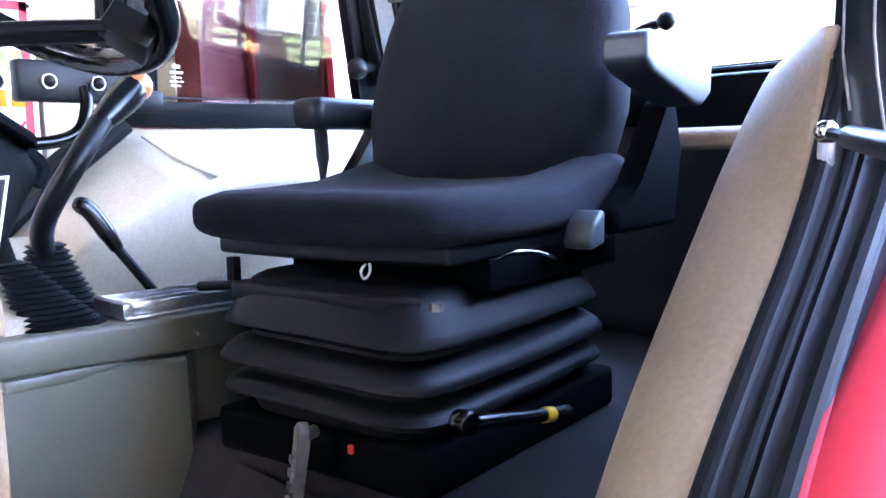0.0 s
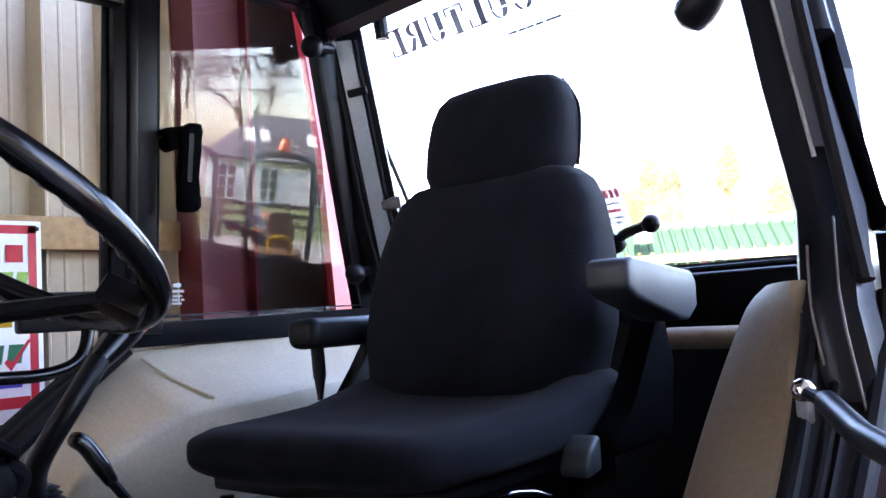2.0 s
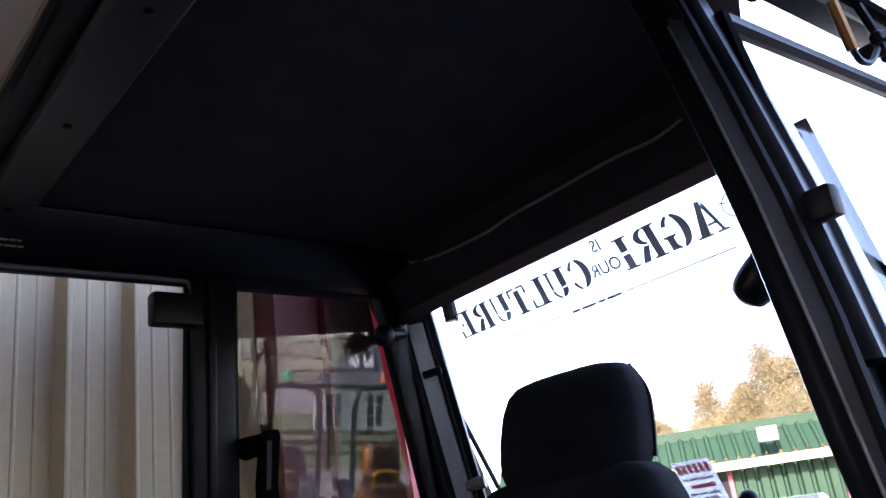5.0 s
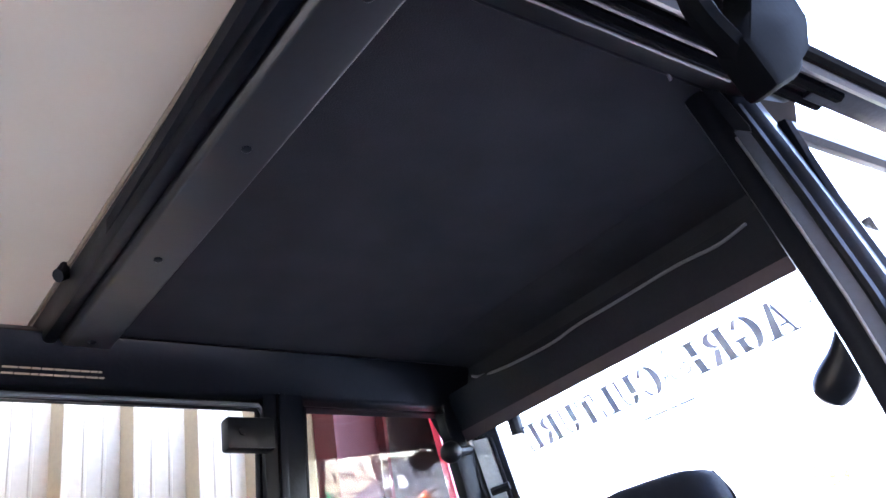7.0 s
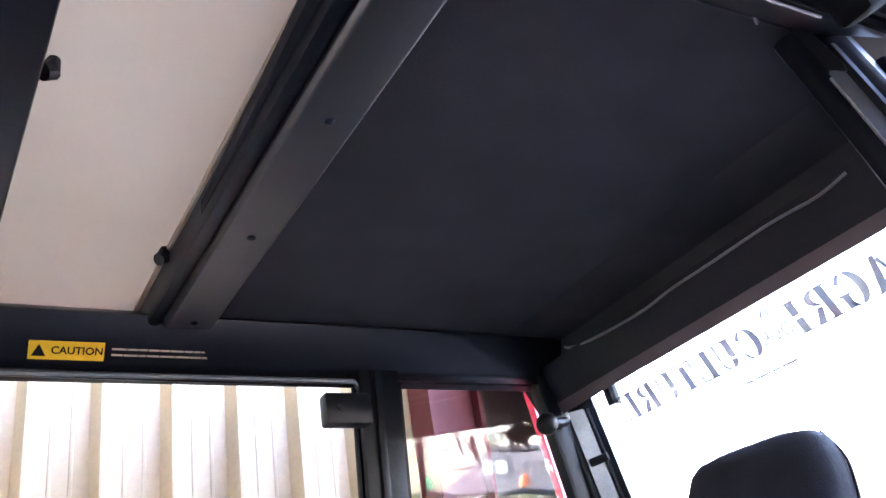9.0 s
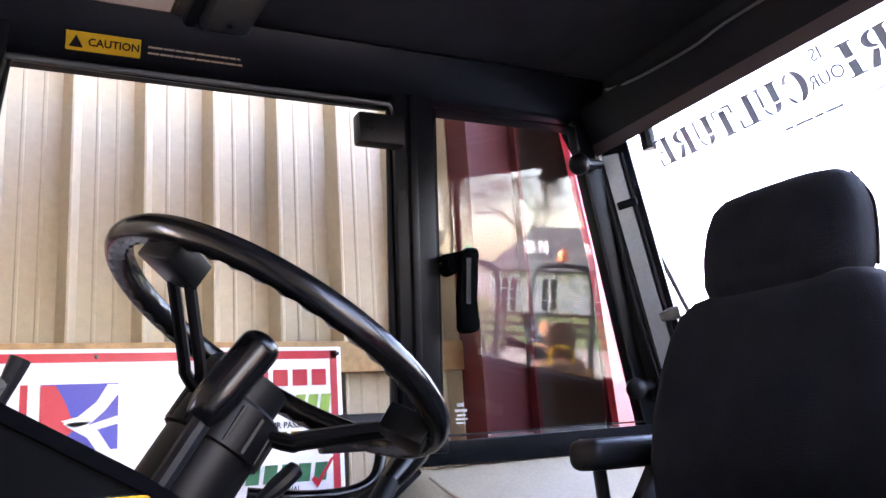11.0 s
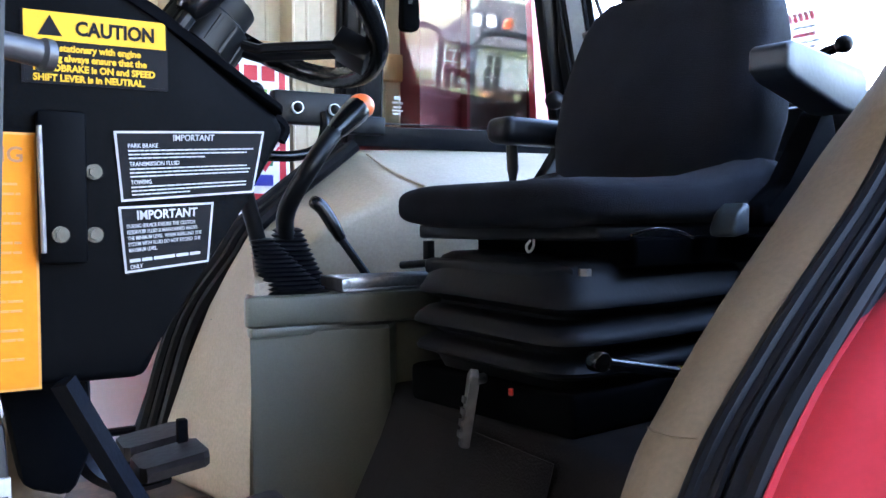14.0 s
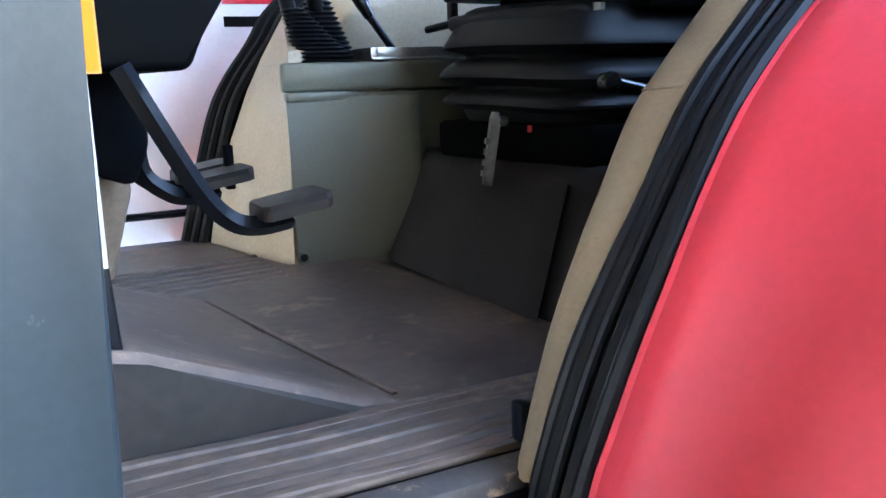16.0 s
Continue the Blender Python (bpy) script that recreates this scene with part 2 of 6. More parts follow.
def box(bm, lo, hi, bevel=0.0, m=None, seg=2):
    r = bmesh.ops.create_cube(bm, size=1.0)
    lo, hi = Vector(lo), Vector(hi)
    for v in r["verts"]:
        v.co = Vector((lo[i] + (v.co[i] + 0.5) * (hi[i] - lo[i]) for i in range(3)))
        if m is not None:
            v.co = m @ v.co
    if bevel:
        es = list({e for v in r["verts"] for e in v.link_edges})
        bmesh.ops.bevel(bm, geom=es, offset=bevel, segments=seg, affect='EDGES', profile=0.5)
    return bm


def prism(bm, pts, axis, a, b, bevel=0.0, seg=2, m=None):
    """A polygon given in the two other axes, drawn out along axis from a to b."""
    def at(p, v):
        c = list(p)
        c.insert("xyz".index(axis), v)
        return m @ Vector(c) if m is not None else Vector(c)
    lo, hi = [bm.verts.new(at(p, a)) for p in pts], [bm.verts.new(at(p, b)) for p in pts]
    fs = [bm.faces.new(lo), bm.faces.new(list(reversed(hi)))]
    k = len(pts)
    for i in range(k):
        fs.append(bm.faces.new((lo[i], hi[i], hi[(i + 1) % k], lo[(i + 1) % k])))
    if bevel:
        es = list({e for f in fs for e in f.edges})
        bmesh.ops.bevel(bm, geom=es, offset=bevel, segments=seg, affect='EDGES', profile=0.5)
    return bm


def smooth_path(pts, n=6):
    """A Catmull-Rom line through the points."""
    p = [Vector(q) for q in pts]
    out = []
    for i in range(len(p) - 1):
        a, b, c, d = p[max(i - 1, 0)], p[i], p[i + 1], p[min(i + 2, len(p) - 1)]
        for j in range(n):
            t = j / n
            out.append(0.5 * (2 * b + (c - a) * t + (2 * a - 5 * b + 4 * c - d) * t * t + (3 * b - a - 3 * c + d) * t ** 3))
    return out + [p[-1]]


def tube(bm, pts, r, n=10, closed=False, taper=None, squash=1.0):
    p = [Vector(q) for q in pts]
    k = len(p)
    rings, up = [], None
    for i in range(k):
        d = (p[(i + 1) % k] - p[i - 1]) if closed else (p[min(i + 1, k - 1)] - p[max(i - 1, 0)])
        d.normalize()
        if up is None:
            up = Vector((0, 0, 1)) if abs(d.z) < 0.9 else Vector((1, 0, 0))
        up = (up - d * up.dot(d)).normalized()
        s = d.cross(up)
        rr = r if taper is None else r * taper[min(i, len(taper) - 1)]
        rings.append([bm.verts.new(p[i] + (up * math.cos(2 * math.pi * j / n) * squash + s * math.sin(2 * math.pi * j / n)) * rr) for j in range(n)])
    for i in range(k if closed else k - 1):
        a, b = rings[i], rings[(i + 1) % k]
        for j in range(n):
            bm.faces.new((a[j], a[(j + 1) % n], b[(j + 1) % n], b[j]))
    if not closed:
        bm.faces.new(list(reversed(rings[0])))
        bm.faces.new(rings[-1])
    return bm


def cyl(bm, a, b, r, n=16, r2=None, bevel=0.0):
    return tube(bm, [a, b], r, n, taper=None if r2 is None else [1.0, r2 / r])


def ball(bm, c, r, seg=14, s=(1, 1, 1)):
    q = bmesh.ops.create_uvsphere(bm, u_segments=seg, v_segments=max(6, seg // 2 + 2), radius=1)
    for v in q["verts"]:
        v.co = Vector((c[i] + v.co[i] * r * s[i] for i in range(3)))
    return bm


def loft(bm, rings, cap=True, closed=True):
    vs = [[bm.verts.new(q) for q in ring] for ring in rings]
    n = len(vs[0])
    for a, b in zip(vs, vs[1:]):
        for j in range(n if closed else n - 1):
            bm.faces.new((a[j], a[(j + 1) % n], b[(j + 1) % n], b[j]))
    if cap:
        bm.faces.new(list(reversed(vs[0])))
        bm.faces.new(vs[-1])
    return bm


def rounded(w, h, p=4.0, n=28, cx=0.0, cy=0.0):
    """A superellipse outline of half sizes w, h."""
    out = []
    for i in range(n):
        a = 2 * math.pi * i / n
        c, s = math.cos(a), math.sin(a)
        out.append((cx + w * math.copysign(abs(c) ** (2 / p), c), cy + h * math.copysign(abs(s) ** (2 / p), s)))
    return out


def words(text, size, m, material, parent, name="lettering", offset=0.0, align='CENTER', shear=0.0, stretch=1.0):
    """Flat letters on the local xy plane of m, as a mesh part."""
    cu = bpy.data.curves.new(name, 'FONT')
    cu.body, cu.size, cu.align_x, cu.align_y, cu.offset, cu.shear, cu.resolution_u, cu.extrude = text, size, align, 'CENTER', offset, shear, 3, 0.0004
    tmp = bpy.data.objects.new(name, cu)
    scene.collection.objects.link(tmp)
    bpy.context.view_layer.update()
    me = bpy.data.meshes.new_from_object(tmp.evaluated_get(bpy.context.evaluated_depsgraph_get()))
    bpy.data.objects.remove(tmp)
    bpy.data.curves.remove(cu)
    me.name = name
    me.transform(m @ Matrix.Diagonal((stretch, 1, 1, 1)))
    me.materials.clear()
    me.materials.append(material)
    ob = new(name, me)
    ob.parent = parent
    return ob


def bars(rows, m, parent, material, name="fine_print", t=0.0006):
    """Small printed lines: (x, y, width, height) on the local xy plane of m, each broken into word-long bars."""
    bm = B()
    rnd = random.Random(int(abs(sum(r[0] * 31 + r[1] * 57 for r in rows)) * 1000))
    for x, y, w, h in rows:
        at = x
        while at < x + w - h:
            k = min(h * rnd.uniform(2.2, 7.5), x + w - at)
            box(bm, (at, y - h / 2, 0), (at + k, y + h / 2, t), m=m)
            at += k + h * 0.55
    return tagged(part(name, bm, material, parent, smooth=0), kind="stuff")


def axes(o, right, up):
    """A matrix whose local x is right, y is up, z points at the reader."""
    r, u = Vector(right).normalized(), Vector(up)
    u = (u - r * u.dot(r)).normalized()
    return Matrix.Translation(o) @ Matrix((r, u, r.cross(u))).transposed().to_4x4()


# ---- the cab's planes ----
FLOOR = 1.294


def y_right(z):
    return 1.735 - 0.128 * (z - 2.02)


def y_left(z):
    return 0.375 + 0.20 * (z - 2.175)


def x_rear(z):
    return 1.427 + 0.5 * (2.585 - z)


def x_quarter(z):
    """Rear edge of the side quarter windows."""
    return 1.477 + 0.257 * (2.02 - z)


def leaning(bm, pts, f, t0, t1, bevel=0.004):
    """A plate whose outline is given in x, z, standing on the leaning plane y = f(z), from f + t0 to f + t1."""
    a, b = [bm.verts.new((x, f(z) + t0, z)) for x, z in pts], [bm.verts.new((x, f(z) + t1, z)) for x, z in pts]
    fs = [bm.faces.new(a), bm.faces.new(list(reversed(b)))]
    for i in range(len(pts)):
        j = (i + 1) % len(pts)
        fs.append(bm.faces.new((a[i], b[i], b[j], a[j])))
    if bevel:
        bmesh.ops.bevel(bm, geom=list({e for q in fs for e in q.edges}), offset=bevel, segments=2, affect='EDGES', profile=0.5)
    return bm


def pane(name, bm, parent, label="", material=None):
    ob = part(name, bm, material or GLASS, parent, label, smooth=0)
    ob.visible_shadow = False
    return ob


# ---- cab floor ----
floor = solid("floor", box(B(), (-0.42, 0.40, FLOOR - 0.04), (1.80, 1.74, FLOOR), 0.004), BLACK, "black steel cab floor under a rubber mat", "floor", "structure")
mat_ob = thing("floor_mat", "dusty worn black rubber cab mat with raised ribs", "floor mat")
bm = B()
prism(bm, [(-0.40, 0.43), (0.58, 0.43), (0.655, 0.47), (0.66, 0.74), (0.62, 1.26), (0.46, 1.30), (0.40, 1.62), (-0.40, 1.66)], "z", FLOOR + 0.001, FLOOR + 0.010, 0.003)
part("mat_sheet", bm, MATRUB, mat_ob)
for k, (y, x1) in enumerate(((0.445, 0.48), (0.475, 0.50), (0.508, 0.53), (0.540, 0.55), (0.568, 0.60))):
    wav = [(-0.38 + (x1 + 0.38) * j / 10, y + 0.0025 * math.sin(2.1 * j + k), FLOOR + 0.0085 + 0.0012 * math.sin(1.3 * j + 2 * k)) for j in range(11)]
    part("rib", tube(B(), smooth_path(wav, 2), 0.0085, 8, squash=0.55), MATRUB, mat_ob)
for y in (1.19, 1.225, 1.26, 1.295, 1.335, 1.38):
    part("rib", tube(B(), [(-0.2, y, FLOOR + 0.009), (0.30, y + 0.012, FLOOR + 0.009), (0.44, y + 0.03, FLOOR + 0.009)], 0.009, 8, squash=0.6), MATRUB, mat_ob)
# toe ramp under the pedals: it rises towards the front, with a steep side facing the door
bm = B()
rows = []
for k in range(9):
    s = k / 8
    y = 0.592 + 0.545 * s
    x0, top = 0.362 - 0.085 * s, FLOOR + 0.108 - 0.045 * s
    rows.append([(x0, y, FLOOR + 0.009), (x0 - 0.045, y, FLOOR + 0.022), (0.11, y, top), (-0.05, y, top + 0.035), (-0.40, y, top + 0.05)])
near = [(x + (0.004 if k else 0.0), y - 0.010, z - (0.010 if k else 0.0)) for k, (x, y, z) in enumerate(rows[0])]
foot = [(x, y - 0.014, FLOOR + 0.006) for x, y, z in rows[0]]
far = [(x, y + 0.02, FLOOR + 0.006) for x, y, z in rows[-1]]
loft(bm, [near] + rows + [far], cap=False, closed=False)
part("toe_ramp", bm, MATRUB, mat_ob, "smooth sloping toe board of moulded rubber", smooth=38)
part("ramp_side", loft(B(), [foot, near], cap=False, closed=False), SIDERUB, mat_ob, "darker upright edge of the toe board", smooth=0)
part("ramp_crease", tube(B(), smooth_path([(0.366, 0.60, FLOOR + 0.010), (0.33, 0.80, FLOOR + 0.011), (0.305, 0.96, FLOOR + 0.011), (0.28, 1.12, FLOOR + 0.010)]), 0.0035, 6), MATRUB, mat_ob)
# seat platform
plat = thing("seat_platform", "dark lined platform that carries the seat", "platform")
bm = B()
prism(bm, [(0.655, FLOOR), (0.735, 1.485), (0.755, 1.502), (1.72, 1.502), (1.72, FLOOR)], "y", 0.44, 1.285, 0.008)
part("platform_body", bm, CARPET, plat)
part("step_panel", prism(B(), [(0.735, FLOOR + 0.012), (1.16, FLOOR + 0.012), (1.12, 1.484), (0.772, 1.484)], "x", 0.0035, 0.0050, 0.0006, m=Matrix(((1, 0, 0.45, 0.632 - 0.45 * FLOOR), (0, 1, 0, 0), (0, 0, 1, 0), (0, 0, 0, 1)))), CARPET, plat, "scuffed rubber kick panel")

# ---- right side of the cab ----
wall_right = thing("wall_right", "right side of the cab with padded beige vinyl trim", "cab wall", kind="structure")
edge_r = [(0.40, FLOOR), (0.43, 1.40), (0.49, 1.59), (0.576, 1.715), (0.64, 1.80), (0.85, 1.965)]
bm = B()
pts_lo = edge_r + [(1.20, 1.975), (1.72, 1.985), (1.76, FLOOR)]
vo = [bm.verts.new((x, 1.72, z)) for x, z in pts_lo]
vi = [bm.verts.new((x + (0.06 if z < 1.9 and x < 0.9 else 0.03), 1.50 + (0.10 if z < 1.62 and x < 0.6 else 0.0), z - (0.105 if z > 1.9 else 0.02 if z > 1.35 else 0.0))) for x, z in pts_lo]
fs = [bm.faces.new(vo), bm.faces.new(list(reversed(vi)))]
for i in range(len(vo)):
    j = (i + 1) % len(vo)
    fs.append(bm.faces.new((vo[i], vi[i], vi[j], vo[j])))
bmesh.ops.bevel(bm, geom=[e for e in bm.edges if all(v.co.z > FLOOR + 0.01 for v in e.verts)], offset=0.022, segments=4, affect='EDGES', profile=0.5)
part("padded_trim", bm, VINYL, wall_right, "creased beige vinyl padding over the wheel arch", smooth=60)
bm = B()
loft(bm, [[(xf, 1.64, z), (xn + 0.022, 1.322, z), (xn + 0.06, 1.325, z), (xf + 0.12, 1.64, z)] for z, xf, xn in ((FLOOR, 0.405, 0.468), (1.40, 0.425, 0.470), (1.52, 0.468, 0.474), (1.62, 0.510, 0.478), (1.69, 0.548, 0.482))] + [[(0.60, 1.64, 1.775), (0.53, 1.42, 1.735), (0.57, 1.42, 1.735), (0.72, 1.64, 1.775)]])
part("kick_panel", bm, mat("grubby_beige_vinyl", (0.33, 0.27, 0.195), 0.55, var=0.25, scale=4, fine=160, bump=0.12, wear=0.25, wear_col=(0.20, 0.155, 0.11)), wall_right, "beige vinyl kick panel", smooth=60)
part("crease", tube(B(), smooth_path([(0.875, 1.655, 1.945), (0.90, 1.585, 1.905), (0.94, 1.505, 1.868)]), 0.0035, 6), VINYL, wall_right)
part("speaker_seam", tube(B(), smooth_path([(0.50, 1.588, 1.60), (0.535, 1.588, 1.585), (0.55, 1.588, 1.52), (0.553, 1.588, 1.40)]), 0.003, 6), RUBBER, wall_right)
bm = B()
for k, (off, r) in enumerate(((0.0, 0.016), (0.028, 0.012), (0.05, 0.014))):
    tube(bm, smooth_path([(x - off * 0.6, 1.665 + off, z + 0.0) for x, z in edge_r], 5), r, 8)
part("door_seal", bm, RUBBER, wall_right, "black rubber door seal")
bm = B()
leaning(bm, [(0.855, 1.975), (0.943, 1.975), (0.924, 2.78), (0.830, 2.78)], y_right, -0.012, 0.03)
leaning(bm, [(0.880, 2.0), (0.897, 2.0), (0.880, 2.74), (0.862, 2.74)], y_right, -0.024, -0.01)
part("door_pillar", bm, BLACK, wall_right, "black painted steel pillar")
bm = B()
leaning(bm, [(x_quarter(1.97), 1.97), (x_rear(1.97) + 0.02, 1.97), (x_rear(2.80) + 0.02, 2.80), (x_quarter(2.80), 2.80)], y_right, -0.010, 0.03)
part("rear_pillar", bm, BLACK, wall_right)
part("window_sill", leaning(B(), [(0.86, 1.965), (0.86, 2.012), (1.50, 2.022), (1.75, 2.022), (1.75, 1.965)], y_right, -0.05, 0.04), BLACK, wall_right)
part("front_pillar", leaning(B(), [(0.108, 2.80), (0.02, 2.80), (-0.02, 2.57), (-0.30, 1.95), (-0.20, 1.95), (0.078, 2.57)], y_right, -0.03, 0.04), BLACK, wall_right)
part("front_pillar", leaning(B(), [(-0.20, 1.95), (-0.30, 1.95), (-0.36, FLOOR), (-0.26, FLOOR)], y_right, -0.03, 0.04), BLACK, wall_right)
bm = B()
prism(bm, [(1.70, 2.722), (1.715, 2.86), (1.655, 2.86), (1.600, 2.829), (1.577, 2.818), (1.635, 2.735)], "x", -0.36, 1.42, 0.008)
part("roof_rail", bm, BLACK, wall_right, "black roof rail above the side windows")
part("rail_edge", tube(B(), [(-0.3, 1.645, 2.722), (0.825, 1.645, 2.720), (0.842, 1.648, 2.695)], 0.006, 8), GREYPAINT, wall_right, "pale rubber edge strip")
part("hinge_block", box(B(), (0.744, 1.615, 2.618), (0.848, 1.655, 2.686), 0.008), PLASTIC, wall_right)
part("hinge_bolt", cyl(B(), (0.776, 1.611, 2.653), (0.776, 1.616, 2.653), 0.008, 8), PLASTIC, wall_right)

win_q = thing("window_1", "closed quarter window of clear reflecting glass", "window", kind="structure")
# the hinged pane stands a little open at its rear edge
bm = leaning(B(), [(0.933, 2.012), (x_quarter(2.012) + 0.02, 2.02), (x_quarter(2.73) + 0.02, 2.735), (0.918, 2.735)], y_right, 0.0, 0.005, 0)
for v in bm.verts:
    v.co.y += 0.030 * (v.co.x - 0.93) + 0.013 * (v.co.z - 2.40)
pane("pane", bm, win_q)
part("seal", tube(B(), [(0.945, y_right(2.024) - 0.006, 2.024), (x_quarter(2.03), y_right(2.03) - 0.006, 2.03), (x_quarter(2.72), y_right(2.72) - 0.006, 2.718), (0.929, y_right(2.72) - 0.006, 2.718)], 0.005, 6, closed=True), RUBBER, win_q)
bm = B()
leaning(bm, [(0.934, 2.384), (0.975, 2.392), (0.975, 2.404), (0.934, 2.396)], y_right, -0.045, -0.006, 0.002)
cyl(bm, (0.955, y_right(2.372) - 0.050, 2.372), (0.955, y_right(2.372) - 0.004, 2.372), 0.017, 14)
part("catch_pivot", bm, IRON, win_q)
bm = B()
leaning(bm, [(0.963, 2.392), (0.975, 2.408), (1.004, 2.409), (1.010, 2.392), (0.998, 2.352), (0.994, 2.300), (0.998, 2.270), (1.009, 2.262), (1.009, 2.240), (1.000, 2.231), (0.968, 2.231), (0.961, 2.240), (0.962, 2.300), (0.966, 2.352)], y_right, -0.062, -0.036, 0.006)
part("catch_handle", bm, IRON, win_q, "black plastic catch handle")
part("catch_groove", leaning(B(), [(0.976, 2.385), (0.986, 2.385), (0.984, 2.290), (0.974, 2.290)], y_right, -0.0635, -0.0615, 0.0), PLASTIC, win_q)
bars([(0, 0, 0.03, 0.006), (0.004, -0.010, 0.022, 0.004), (0, -0.018, 0.03, 0.004), (0.002, -0.026, 0.026, 0.004), (0.006, 0.012, 0.018, 0.008)], axes((0.975, y_right(2.07) - 0.002, 2.075), (1, 0, 0), (0, 0, 1)), win_q, GREYTXT, "glass_mark")
door_r = thing("door_1", "right cab doorway, its door swung away", "doorway", kind="structure")
pd = [(0.832, 2.718), (0.106, 2.730), (0.078, 2.57), (-0.21, 1.95), (-0.28, 1.34), (0.40, 1.34), (0.49, 1.60), (0.60, 1.76), (0.845, 1.97)]
part("door_frame", tube(B(), [(x, y_right(z) + 0.015, z) for x, z in pd], 0.010, 8, closed=True), BLACK, door_r)

# ---- rear of the cab ----
wall_rear = thing("wall_rear", "black rear wall of the cab below the rear window", "cab wall", kind="structure")
part("lower_panel", box(B(), (1.745, 0.34, FLOOR), (1.79, 1.74, 1.96), 0.004), BLACK, wall_rear)
bm = B()
M_rear = axes((x_rear(2.05), 0, 2.05), (0, -1, 0), (-0.5, 0, 1.0))   # local x to the left side, y up the glass, z to the front
for lo, hi in (((-1.74, -0.09, -0.03), (-0.57, -0.004, 0.03)), ((-1.72, 0.705, -0.03), (-0.645, 0.80, 0.03)), ((-0.635, 0.012, -0.03), (-0.59, 0.70, 0.03))):
    box(bm, lo, hi, 0.006, m=M_rear)
part("frame", bm, BLACK, wall_rear, "black window frame")
part("header", prism(B(), [(1.405, 2.70), (1.43, 2.86), (1.20, 2.86), (1.20, 2.825), (1.35, 2.815), (1.372, 2.70)], "y", 0.66, 1.70, 0.006), LINER, wall_rear)
part("header_strip", box(B(), (-1.64, 0.692, -0.012), (-0.635, 0.712, 0.034), 0.004, m=M_rear), mat("maroon_edge_paint", (0.030, 0.016, 0.021), 0.5, var=0.2, bump=0.03), wall_rear, "dull maroon painted edge")
part("ledge", box(B(), (1.70, 0.40, 1.985), (1.80, 1.70, 1.998), 0.003), STEEL, wall_rear, "bright metal ledge")
part("parcel_tube", tube(B(), [(1.60, 0.70, 1.921), (1.60, 0.955, 1.921)], 0.021, 14), CARTON, wall_rear, "brown tube lying below the window")
win_r = thing("window_3", "large rear window with a mirrored slogan sticker", "window", kind="structure")
pane("pane", box(B(), (-1.645, -0.002, 0.0), (-0.60, 0.715, 0.005), m=M_rear), win_r)
part("seal", tube(B(), [M_rear @ Vector(v) for v in ((-1.64, 0.004, 0.004), (-0.61, 0.004, 0.004), (-0.61, 0.705, 0.004), (-1.64, 0.705, 0.004))], 0.008, 6, closed=True), RUBBER, win_r)
# slogan, to be read from outside
SL = lambda y, z: axes((x_rear(z) + 0.004, y, z), (0, 1, 0), (-0.5, 0, 1.0))
def ring(cx, cy, ro, ri, a0, a1, n=9):
    """A stretch of a stencilled bowl, thick at its sides and thin at top and foot."""
    an = [math.radians(a0 + (a1 - a0) * k / n) for k in range(n + 1)]
    return [(cx + ro[0] * math.cos(a), cy + ro[1] * math.sin(a)) for a in an] + [(cx + ri[0] * math.cos(a), cy + ri[1] * math.sin(a)) for a in reversed(an)]


def bar(x0, y0, x1, y1):
    return [(x0, y0), (x1, y0), (x1, y1), (x0, y1)]


